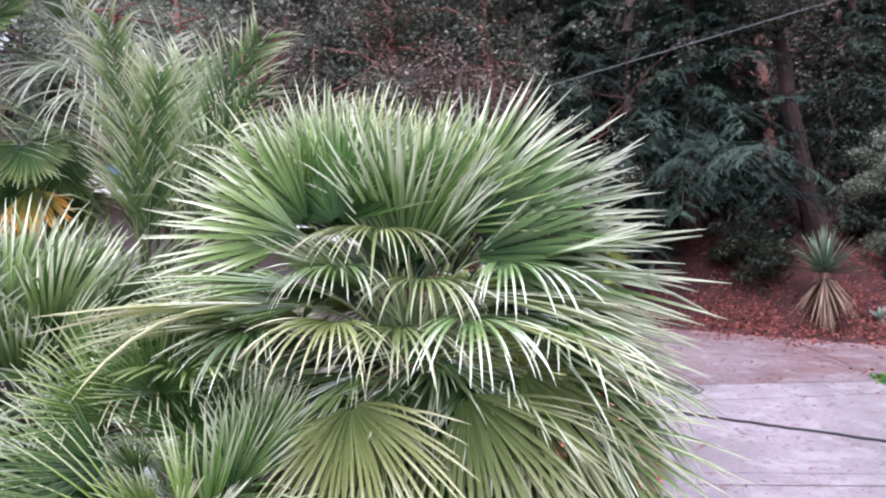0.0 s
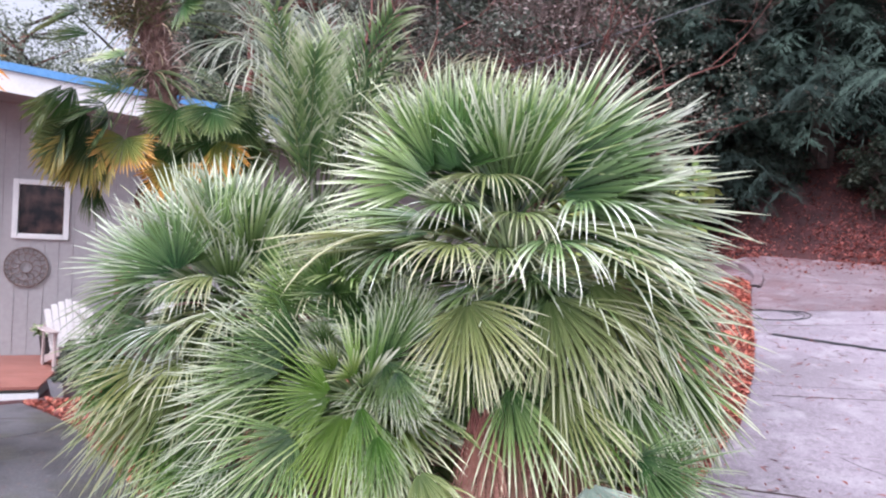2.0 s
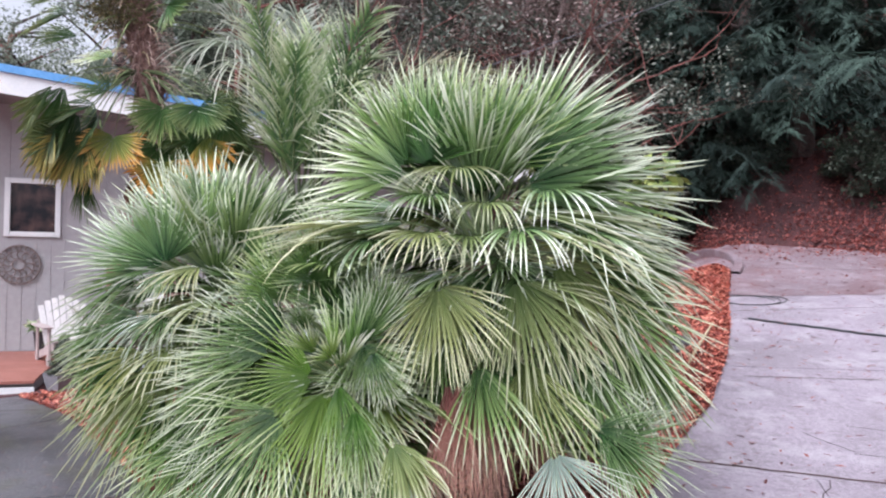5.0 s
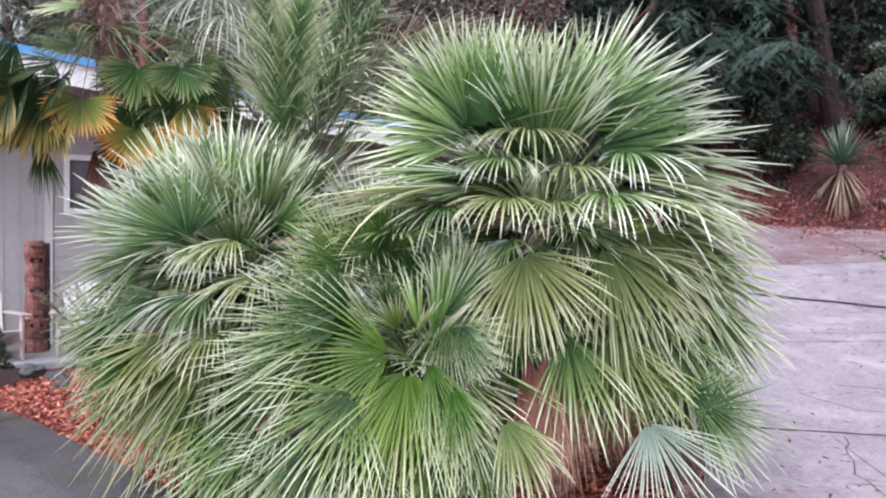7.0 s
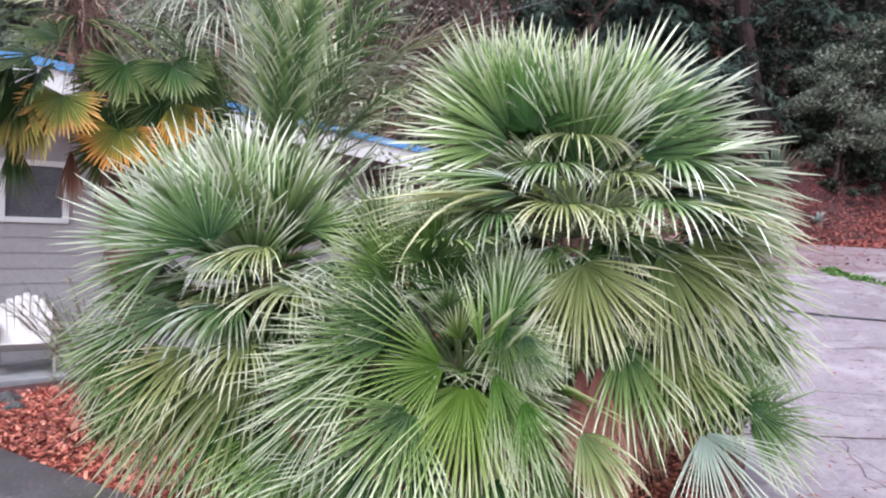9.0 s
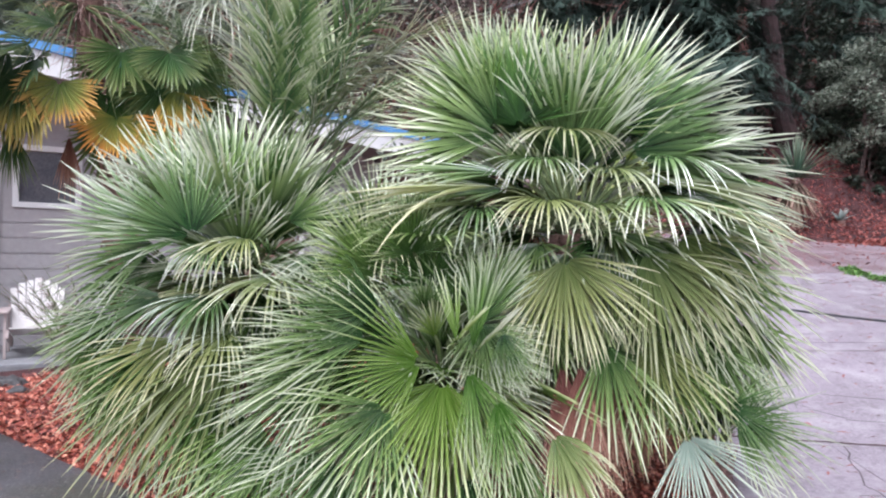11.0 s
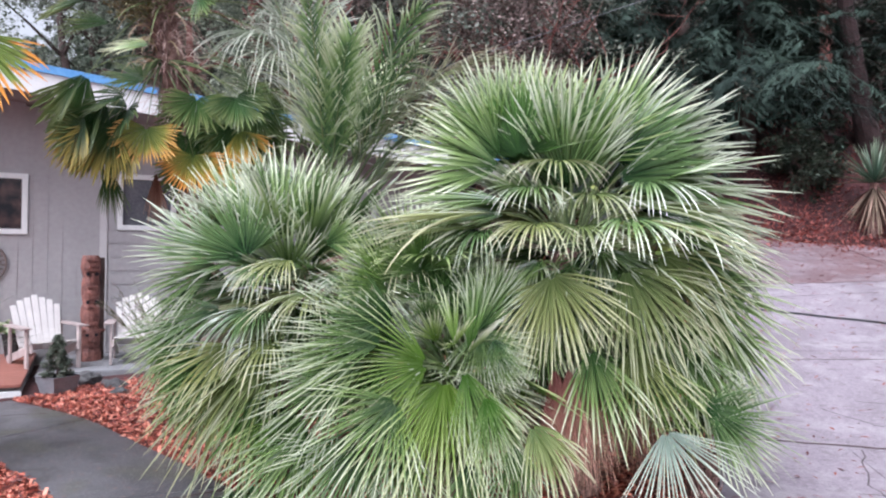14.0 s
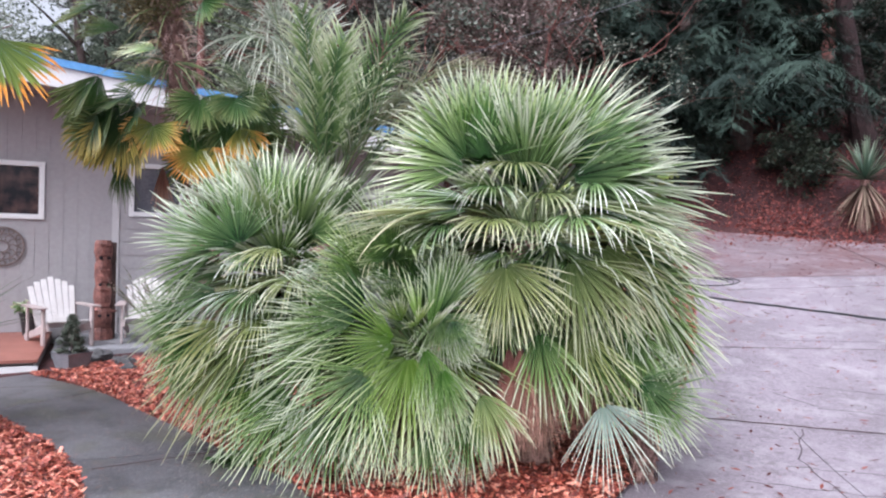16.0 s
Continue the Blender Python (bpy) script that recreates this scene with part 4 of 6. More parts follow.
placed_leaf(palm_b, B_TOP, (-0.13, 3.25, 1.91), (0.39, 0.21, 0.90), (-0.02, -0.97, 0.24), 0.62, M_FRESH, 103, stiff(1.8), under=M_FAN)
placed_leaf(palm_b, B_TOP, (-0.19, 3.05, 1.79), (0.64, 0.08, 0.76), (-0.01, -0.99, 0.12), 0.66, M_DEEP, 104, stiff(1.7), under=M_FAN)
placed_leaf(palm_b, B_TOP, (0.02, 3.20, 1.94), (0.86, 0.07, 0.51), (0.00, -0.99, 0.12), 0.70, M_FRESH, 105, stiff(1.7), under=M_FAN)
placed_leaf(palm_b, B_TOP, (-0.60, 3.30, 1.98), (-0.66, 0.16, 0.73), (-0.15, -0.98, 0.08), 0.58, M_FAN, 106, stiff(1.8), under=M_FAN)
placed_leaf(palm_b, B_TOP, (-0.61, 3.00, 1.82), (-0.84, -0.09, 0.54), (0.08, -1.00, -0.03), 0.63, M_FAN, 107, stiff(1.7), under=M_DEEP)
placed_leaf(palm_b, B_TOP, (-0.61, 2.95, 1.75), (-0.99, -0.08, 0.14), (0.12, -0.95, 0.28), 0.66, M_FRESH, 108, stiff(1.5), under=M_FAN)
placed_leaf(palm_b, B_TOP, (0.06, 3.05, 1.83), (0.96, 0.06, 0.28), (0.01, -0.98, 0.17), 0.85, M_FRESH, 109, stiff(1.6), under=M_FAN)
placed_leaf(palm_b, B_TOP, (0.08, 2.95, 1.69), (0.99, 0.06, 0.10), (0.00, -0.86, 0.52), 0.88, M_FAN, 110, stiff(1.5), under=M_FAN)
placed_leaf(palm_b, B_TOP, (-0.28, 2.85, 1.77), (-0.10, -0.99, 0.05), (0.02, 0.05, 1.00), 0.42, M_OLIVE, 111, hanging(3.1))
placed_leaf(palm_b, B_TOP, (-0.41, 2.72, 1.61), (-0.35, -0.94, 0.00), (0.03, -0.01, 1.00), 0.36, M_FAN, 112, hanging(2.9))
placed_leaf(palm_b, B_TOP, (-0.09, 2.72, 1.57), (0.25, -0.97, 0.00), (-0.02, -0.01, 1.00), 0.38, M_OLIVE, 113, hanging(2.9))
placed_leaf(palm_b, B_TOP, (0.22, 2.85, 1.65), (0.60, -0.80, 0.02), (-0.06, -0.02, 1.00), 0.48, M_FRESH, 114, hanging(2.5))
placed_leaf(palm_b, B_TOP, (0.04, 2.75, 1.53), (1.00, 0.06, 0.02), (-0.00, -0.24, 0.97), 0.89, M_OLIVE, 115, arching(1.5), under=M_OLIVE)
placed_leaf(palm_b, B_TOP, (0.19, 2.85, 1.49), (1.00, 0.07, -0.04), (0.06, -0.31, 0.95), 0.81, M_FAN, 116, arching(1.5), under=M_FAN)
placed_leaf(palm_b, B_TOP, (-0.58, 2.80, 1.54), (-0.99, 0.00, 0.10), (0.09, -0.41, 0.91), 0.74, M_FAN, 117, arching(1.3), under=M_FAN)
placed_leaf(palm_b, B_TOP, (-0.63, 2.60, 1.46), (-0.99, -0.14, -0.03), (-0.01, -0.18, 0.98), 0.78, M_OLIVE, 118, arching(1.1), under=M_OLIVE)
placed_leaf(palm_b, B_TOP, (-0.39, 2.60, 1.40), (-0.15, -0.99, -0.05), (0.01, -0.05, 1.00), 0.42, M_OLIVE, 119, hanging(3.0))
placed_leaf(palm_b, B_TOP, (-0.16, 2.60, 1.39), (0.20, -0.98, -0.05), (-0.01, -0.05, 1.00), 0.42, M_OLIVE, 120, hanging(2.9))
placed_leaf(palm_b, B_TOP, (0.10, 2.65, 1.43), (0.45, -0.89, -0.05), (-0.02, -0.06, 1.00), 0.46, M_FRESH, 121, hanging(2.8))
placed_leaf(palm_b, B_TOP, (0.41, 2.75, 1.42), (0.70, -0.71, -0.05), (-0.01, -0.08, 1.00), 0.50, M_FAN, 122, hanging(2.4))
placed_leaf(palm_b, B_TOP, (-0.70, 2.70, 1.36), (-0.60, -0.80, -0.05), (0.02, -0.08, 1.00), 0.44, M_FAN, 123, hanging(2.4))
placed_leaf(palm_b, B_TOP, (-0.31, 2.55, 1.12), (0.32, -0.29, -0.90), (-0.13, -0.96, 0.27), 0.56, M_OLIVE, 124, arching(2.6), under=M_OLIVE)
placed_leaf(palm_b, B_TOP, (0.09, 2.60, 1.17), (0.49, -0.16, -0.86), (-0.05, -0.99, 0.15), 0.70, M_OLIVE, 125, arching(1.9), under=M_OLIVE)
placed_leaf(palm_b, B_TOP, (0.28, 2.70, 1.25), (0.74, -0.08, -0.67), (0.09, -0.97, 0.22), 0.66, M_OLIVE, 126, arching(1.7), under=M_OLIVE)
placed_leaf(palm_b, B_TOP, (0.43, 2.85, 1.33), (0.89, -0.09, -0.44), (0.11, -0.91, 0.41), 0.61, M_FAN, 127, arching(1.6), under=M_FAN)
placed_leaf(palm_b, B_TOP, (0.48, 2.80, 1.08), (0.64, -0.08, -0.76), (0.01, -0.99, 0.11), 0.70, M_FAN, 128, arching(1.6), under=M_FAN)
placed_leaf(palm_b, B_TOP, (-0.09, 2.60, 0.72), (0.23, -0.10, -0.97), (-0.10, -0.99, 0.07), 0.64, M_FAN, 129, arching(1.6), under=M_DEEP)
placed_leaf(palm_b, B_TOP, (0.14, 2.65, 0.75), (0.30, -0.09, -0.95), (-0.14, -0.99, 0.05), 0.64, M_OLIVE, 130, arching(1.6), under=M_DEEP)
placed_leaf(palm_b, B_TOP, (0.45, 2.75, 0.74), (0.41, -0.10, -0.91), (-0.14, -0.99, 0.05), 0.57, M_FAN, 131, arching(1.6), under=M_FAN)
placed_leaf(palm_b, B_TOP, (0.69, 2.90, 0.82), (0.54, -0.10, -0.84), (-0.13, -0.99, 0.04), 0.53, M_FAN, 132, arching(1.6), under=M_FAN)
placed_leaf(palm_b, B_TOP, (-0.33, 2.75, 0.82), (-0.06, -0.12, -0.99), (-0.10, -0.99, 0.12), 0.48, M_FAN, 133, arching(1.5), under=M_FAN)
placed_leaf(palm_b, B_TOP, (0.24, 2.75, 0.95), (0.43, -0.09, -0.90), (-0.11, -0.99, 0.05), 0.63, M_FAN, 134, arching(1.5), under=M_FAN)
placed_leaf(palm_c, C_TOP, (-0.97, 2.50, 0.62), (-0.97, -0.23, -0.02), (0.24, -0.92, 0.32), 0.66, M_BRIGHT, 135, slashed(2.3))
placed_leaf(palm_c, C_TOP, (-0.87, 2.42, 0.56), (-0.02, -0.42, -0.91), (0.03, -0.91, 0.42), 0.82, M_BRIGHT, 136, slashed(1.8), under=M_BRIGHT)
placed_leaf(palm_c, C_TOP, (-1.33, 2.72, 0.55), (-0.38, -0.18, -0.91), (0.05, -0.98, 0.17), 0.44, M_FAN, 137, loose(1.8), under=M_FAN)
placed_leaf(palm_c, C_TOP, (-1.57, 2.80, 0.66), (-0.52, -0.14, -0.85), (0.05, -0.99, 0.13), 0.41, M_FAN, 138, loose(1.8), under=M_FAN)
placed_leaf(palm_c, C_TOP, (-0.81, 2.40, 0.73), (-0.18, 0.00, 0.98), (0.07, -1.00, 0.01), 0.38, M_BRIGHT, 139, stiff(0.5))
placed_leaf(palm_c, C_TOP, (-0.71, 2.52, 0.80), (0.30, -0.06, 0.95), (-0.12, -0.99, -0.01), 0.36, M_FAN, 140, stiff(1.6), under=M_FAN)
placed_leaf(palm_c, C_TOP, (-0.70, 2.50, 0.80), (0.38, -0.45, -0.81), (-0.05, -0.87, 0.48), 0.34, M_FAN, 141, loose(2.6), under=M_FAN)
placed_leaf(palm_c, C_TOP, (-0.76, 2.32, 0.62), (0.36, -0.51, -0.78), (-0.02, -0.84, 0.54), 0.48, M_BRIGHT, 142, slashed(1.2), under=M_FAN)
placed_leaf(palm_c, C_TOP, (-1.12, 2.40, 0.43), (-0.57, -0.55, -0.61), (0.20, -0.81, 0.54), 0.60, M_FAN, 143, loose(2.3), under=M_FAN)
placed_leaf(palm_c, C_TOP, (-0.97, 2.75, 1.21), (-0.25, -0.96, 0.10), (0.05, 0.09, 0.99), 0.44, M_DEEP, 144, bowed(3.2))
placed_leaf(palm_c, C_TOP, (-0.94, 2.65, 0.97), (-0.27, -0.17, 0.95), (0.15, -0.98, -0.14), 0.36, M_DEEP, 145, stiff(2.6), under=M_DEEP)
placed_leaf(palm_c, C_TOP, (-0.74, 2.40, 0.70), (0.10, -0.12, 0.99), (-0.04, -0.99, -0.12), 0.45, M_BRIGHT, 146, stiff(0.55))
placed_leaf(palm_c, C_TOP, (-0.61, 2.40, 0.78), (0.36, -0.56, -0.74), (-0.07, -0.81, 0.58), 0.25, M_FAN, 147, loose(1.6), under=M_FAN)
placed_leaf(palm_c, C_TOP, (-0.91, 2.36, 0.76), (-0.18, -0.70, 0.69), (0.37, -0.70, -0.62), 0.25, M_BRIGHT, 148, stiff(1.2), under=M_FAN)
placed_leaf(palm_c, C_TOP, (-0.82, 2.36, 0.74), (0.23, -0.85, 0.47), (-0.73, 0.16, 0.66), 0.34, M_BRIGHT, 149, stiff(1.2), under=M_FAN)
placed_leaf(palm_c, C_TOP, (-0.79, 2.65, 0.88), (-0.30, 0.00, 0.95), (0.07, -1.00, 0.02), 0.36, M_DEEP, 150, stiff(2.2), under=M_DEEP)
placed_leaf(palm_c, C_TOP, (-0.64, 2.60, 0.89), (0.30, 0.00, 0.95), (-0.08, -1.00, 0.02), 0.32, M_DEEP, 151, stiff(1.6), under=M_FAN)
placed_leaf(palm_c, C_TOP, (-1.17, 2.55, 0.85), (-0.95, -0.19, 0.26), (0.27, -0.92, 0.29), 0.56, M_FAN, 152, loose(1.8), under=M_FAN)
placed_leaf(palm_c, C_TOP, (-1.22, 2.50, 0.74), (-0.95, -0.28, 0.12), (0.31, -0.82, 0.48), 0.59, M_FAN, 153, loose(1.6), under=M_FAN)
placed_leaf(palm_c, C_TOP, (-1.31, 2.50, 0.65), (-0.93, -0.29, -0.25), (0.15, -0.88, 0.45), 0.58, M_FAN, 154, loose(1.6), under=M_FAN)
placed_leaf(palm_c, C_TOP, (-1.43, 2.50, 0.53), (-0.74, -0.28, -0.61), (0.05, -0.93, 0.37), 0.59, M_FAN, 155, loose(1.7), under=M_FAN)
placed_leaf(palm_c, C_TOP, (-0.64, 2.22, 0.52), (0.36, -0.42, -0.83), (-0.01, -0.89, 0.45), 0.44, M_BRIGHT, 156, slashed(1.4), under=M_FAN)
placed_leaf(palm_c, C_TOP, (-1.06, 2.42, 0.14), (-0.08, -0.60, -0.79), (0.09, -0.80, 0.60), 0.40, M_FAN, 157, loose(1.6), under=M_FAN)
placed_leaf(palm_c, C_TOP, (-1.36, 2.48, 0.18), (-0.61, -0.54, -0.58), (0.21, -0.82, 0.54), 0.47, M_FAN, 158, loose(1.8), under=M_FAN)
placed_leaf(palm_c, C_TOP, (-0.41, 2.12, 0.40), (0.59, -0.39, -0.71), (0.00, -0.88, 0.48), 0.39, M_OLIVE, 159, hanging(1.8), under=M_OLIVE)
placed_leaf(palm_c, C_TOP, (-0.50, 2.38, 0.23), (0.13, -0.48, -0.87), (-0.05, -0.88, 0.47), 0.42, M_FAN, 160, loose(1.5), under=M_FAN)
placed_leaf(palm_c, C_TOP, (-0.74, 2.42, 0.12), (0.19, -0.57, -0.80), (-0.01, -0.82, 0.57), 0.43, M_FAN, 161, loose(1.5), under=M_FAN)
placed_leaf(palm_c, C_TOP, (-1.41, 2.85, 1.08), (-0.60, -0.80, 0.05), (0.08, 0.00, 1.00), 0.44, M_FAN, 162, hanging(2.6))
placed_leaf(palm_c, C_TOP, (-1.15, 2.85, 1.18), (-0.30, -0.95, 0.05), (0.04, 0.04, 1.00), 0.40, M_OLIVE, 163, hanging(2.8))
placed_leaf(palm_a, A_TOP, (-2.22, 3.00, 1.18), (-0.55, -0.10, 0.83), (0.34, -0.93, 0.12), 0.57, M_FRESH, 164, stiff(2.9), under=M_FAN)
placed_leaf(palm_a, A_TOP, (-2.12, 3.30, 1.30), (-0.01, 0.08, 1.00), (0.29, -0.95, 0.08), 0.68, M_FRESH, 165, stiff(1.9), under=M_FAN)
placed_leaf(palm_a, A_TOP, (-2.35, 3.30, 1.31), (-0.24, 0.09, 0.97), (0.31, -0.94, 0.16), 0.62, M_FRESH, 166, stiff(1.6), under=M_FAN)
placed_leaf(palm_a, A_TOP, (-1.95, 3.30, 1.19), (0.44, 0.09, 0.89), (0.20, -0.98, -0.00), 0.63, M_FRESH, 167, stiff(1.3), under=M_FAN)
placed_leaf(palm_a, A_TOP, (-2.48, 3.10, 1.20), (-0.88, 0.09, 0.47), (0.12, -0.91, 0.40), 0.63, M_FRESH, 168, stiff(1.6), under=M_FAN)
placed_leaf(palm_a, A_TOP, (-2.41, 3.00, 1.12), (-0.94, -0.19, -0.29), (0.02, -0.86, 0.50), 0.59, M_FAN, 169, arching(1.5), under=M_FAN)
placed_leaf(palm_a, A_TOP, (-1.91, 2.90, 1.17), (-0.60, -0.79, -0.10), (-0.01, -0.12, 0.99), 0.46, M_OLIVE, 170, hanging(2.4))
placed_leaf(palm_a, A_TOP, (-2.07, 2.90, 1.13), (-0.20, -0.97, -0.10), (-0.00, -0.10, 0.99), 0.40, M_FAN, 171, hanging(2.6))
placed_leaf(palm_a, A_TOP, (-1.70, 2.75, 0.98), (-0.55, -0.83, -0.10), (-0.01, -0.11, 0.99), 0.48, M_OLIVE, 172, hanging(2.4))
placed_leaf(palm_a, A_TOP, (-2.04, 2.80, 0.87), (-0.50, -0.86, -0.10), (-0.01, -0.11, 0.99), 0.50, M_FAN, 173, hanging(2.4))
placed_leaf(palm_a, A_TOP, (-1.95, 2.75, 0.69), (-0.40, -0.90, -0.15), (-0.02, -0.15, 0.99), 0.46, M_OLIVE, 174, hanging(2.2))
placed_leaf(palm_a, A_TOP, (-1.73, 3.10, 1.27), (0.86, -0.30, 0.41), (-0.39, -0.90, 0.18), 0.37, M_FAN, 175, stiff(1.6), under=M_FAN)
placed_leaf(palm_a, A_TOP, (-2.33, 2.90, 0.86), (-0.91, -0.31, -0.29), (0.07, -0.78, 0.62), 0.53, M_FAN, 176, arching(1.5), under=M_FAN)
placed_leaf(palm_a, A_TOP, (-2.23, 2.80, 0.65), (-0.74, -0.42, -0.53), (0.10, -0.85, 0.52), 0.53, M_OLIVE, 177, arching(1.5), under=M_DEEP)
placed_leaf(palm_a, A_TOP, (-2.46, 2.90, 0.56), (-0.17, -0.34, -0.92), (0.34, -0.90, 0.27), 0.49, M_DEEP, 178, arching(2.2), under=M_DEEP)
placed_leaf(palm_a, A_TOP, (-1.85, 2.62, 0.71), (-0.38, -0.15, -0.91), (0.13, -0.99, 0.11), 0.85, M_OLIVE, 179, arching(0.9), under=M_OLIVE)
placed_leaf(palm_a, A_TOP, (-1.97, 2.65, 0.40), (-0.17, -0.31, -0.94), (0.25, -0.93, 0.27), 0.53, M_DEEP, 180, arching(1.5), under=M_DEEP)
placed_leaf(palm_a, A_TOP, (-1.75, 2.60, 0.32), (-0.18, -0.42, -0.89), (0.22, -0.90, 0.38), 0.52, M_DEEP, 181, arching(1.5), under=M_DEEP)
placed_leaf(palm_a, A_TOP, (-2.33, 3.05, 0.98), (-0.93, -0.30, 0.20), (0.35, -0.74, 0.57), 0.37, M_FAN, 182, arching(1.8), under=M_FAN)
placed_leaf(palm_a, A_TOP, (-2.15, 3.10, 0.92), (-0.37, -0.42, -0.83), (0.31, -0.90, 0.32), 0.39, M_DEEP, 183, arching(1.9), under=M_DEEP)
placed_leaf(palm_a, A_TOP, (-1.88, 3.05, 0.82), (0.09, -0.27, -0.96), (0.25, -0.93, 0.28), 0.41, M_DEEP, 184, arching(1.9), under=M_DEEP)
placed_leaf(palm_a, A_TOP, (-2.62, 3.00, 0.74), (-0.72, -0.23, -0.66), (0.09, -0.97, 0.23), 0.49, M_DEEP, 185, arching(1.6), under=M_DEEP)
# unseen leaves added at the back to block light and darken the hollow
for k, hub_x in enumerate((-0.55, -0.25, 0.05, 0.35, 0.65)):
    placed_leaf(palm_b, B_TOP, (hub_x, 3.85 - 0.5 * abs(hub_x), 0.78), (0.1 * hub_x, 0.12, -1.0), (0.1 * hub_x, 0.95, 0.15), 0.85, M_OLIVE, 200 + k, arching(1.7), under=M_DEEP)
placed_leaf(palm_c, C_TOP, (-1.02, 2.58, 1.12), (-0.15, -0.35, 0.92), (0.08, -0.93, -0.35), 0.30, M_DEEP, 193, stiff(3.0), under=M_DEEP)
placed_leaf(palm_c, C_TOP, (-1.18, 2.62, 1.02), (-0.72, -0.30, 0.62), (0.30, -0.93, -0.10), 0.40, M_DEEP, 194, stiff(2.0), under=M_DEEP)
placed_leaf(palm_c, C_TOP, (-1.12, 2.58, 0.72), (-0.90, -0.20, -0.30), (0.15, -0.93, 0.30), 0.52, M_DEEP, 195, loose(2.0), under=M_DEEP)
placed_leaf(palm_c, C_TOP, (-1.02, 2.56, 0.58), (-0.60, -0.25, -0.75), (0.10, -0.95, 0.28), 0.50, M_DEEP, 196, loose(1.8), under=M_DEEP)
placed_leaf(palm_d, D_TOP, (0.31, 2.58, 0.29), (0.36, -0.48, -0.80), (-0.06, -0.88, 0.48), 0.56, M_PALE, 186, (30, 2.1, 0.24, 0.1, 0.2, 1.4))
placed_leaf(palm_d, D_TOP, (0.52, 2.60, 0.43), (0.93, -0.26, -0.22), (-0.14, -0.72, 0.68), 0.44, M_FAN, 187, slashed(2.2), under=M_FAN)
placed_leaf(palm_d, D_TOP, (0.58, 2.66, 0.34), (0.64, -0.45, -0.62), (-0.08, -0.84, 0.53), 0.39, M_FAN, 188, arching(1.5), under=M_FAN)
placed_leaf(palm_a, A_TOP, (-2.09, 2.75, 0.59), (-0.33, -0.10, -0.94), (0.24, -0.97, 0.02), 0.99, M_OLIVE, 189, loose(1.0), under=M_OLIVE)
placed_leaf(palm_a, A_TOP, (-1.93, 2.65, 0.38), (-0.23, -0.17, -0.96), (0.26, -0.96, 0.11), 0.83, M_FAN, 190, loose(1.3), under=M_DEEP)
placed_leaf(palm_c, C_TOP, (-1.62, 2.50, 0.24), (-0.32, -0.32, -0.89), (0.20, -0.94, 0.26), 0.69, M_FAN, 191, loose(1.5), under=M_FAN)
placed_leaf(palm_c, C_TOP, (-1.33, 2.42, 0.17), (-0.14, -0.49, -0.86), (0.24, -0.86, 0.45), 0.60, M_FAN, 192, loose(1.5), under=M_FAN)
placed_leaf(palm_a, A_TOP, (-2.32, 2.85, 0.44), (-0.62, -0.12, -0.78), (0.05, -0.99, 0.12), 0.62, M_FAN, 193, arching(1.7), under=M_FAN)
placed_leaf(palm_a, A_TOP, (-2.61, 3.00, 0.65), (-0.68, -0.11, -0.73), (0.05, -0.99, 0.11), 0.51, M_FAN, 194, arching(1.7), under=M_FAN)
DEAD = (26, 0.7, 0.3, 0.05, 0.1, 0.8)
for k, (hub, length) in enumerate([((-0.20, 2.62, 0.62), 0.70), ((-0.12, 2.66, 0.60), 0.70), ((-0.28, 2.70, 0.60), 0.68), ((-0.05, 2.74, 0.58), 0.66), ((-0.24, 2.80, 0.58), 0.68)]):
    placed_leaf(palm_b, (-0.1, 3.1, 0.9), hub, (0.05 + 0.06 * (k % 3 - 1), -0.1, -1.0), (0.1 * k - 0.2, -1.0, 0.05), length, M_DRY, 40 + k, DEAD, "dead rust-brown hanging frond", "dead_leaf")

# dead fronds added, mostly unseen at the back, to block light under the crowns
rd = random.Random(19)
for palm, axis, zc, count, lo, hi in ((palm_b, (-0.1, 3.15), 0.55, 20, -0.9, 4.0), (palm_c, (-0.9, 2.95), 0.2, 6, 0.2, 2.9), (palm_a, (-2.08, 3.35), 0.5, 10, 0.0, 3.1)):
    for i in range(count):
        a = lo + (hi - lo) * (i + rd.random()) / count
        out = direction(a, 0)
        hub = Vector((axis[0], axis[1], zc + rd.uniform(-0.12, 0.12))) + out * rd.uniform(0.2, 0.4)
        placed_leaf(palm, (axis[0], axis[1], zc + 0.25), hub, out * 0.25 - UP, out, min(0.6, hub.z + 0.26), M_DRY, 500 + i, DEAD, "dead rust-brown hanging frond", "dead_leaf")

WIND = (34, 5.0, 0.62, 0.28, 0.25, 0.5)


def windmill(label, base, top, leaves, seed, radius=0.125):
    rng = random.Random(seed)
    palm = thing("windmill_palm", base, label, "palm")
    trunk(palm, base, top, radius, radius * 0.9, M_FIBRE, 1100, rng, label="shaggy red-brown fibrous trunk")
    t, bs = Vector(top), Vector(base)
    for z, az, el, stalk, length, mat, roll in leaves:
        o = Vector((t.x + (bs.x - t.x) * (t.z - z) / (t.z - bs.z), t.y + (bs.y - t.y) * (t.z - z) / (t.z - bs.z), z))
        fan_leaf(palm, o, radians(az), radians(el), stalk, length, rng, WIND, mat, "", roll, 0.7)
    return palm


M_ORANGE = leaf_material("orange_leaf", (0.13, 0.20, 0.05), (0.32, 0.34, 0.08), (0.72, 0.43, 0.13), 0.5, 0.12, turn=0.72)
M_YELLOW = leaf_material("yellow_leaf", (0.12, 0.18, 0.035), (0.34, 0.32, 0.06), (0.72, 0.40, 0.08), 0.45, 0.12, turn=0.66)
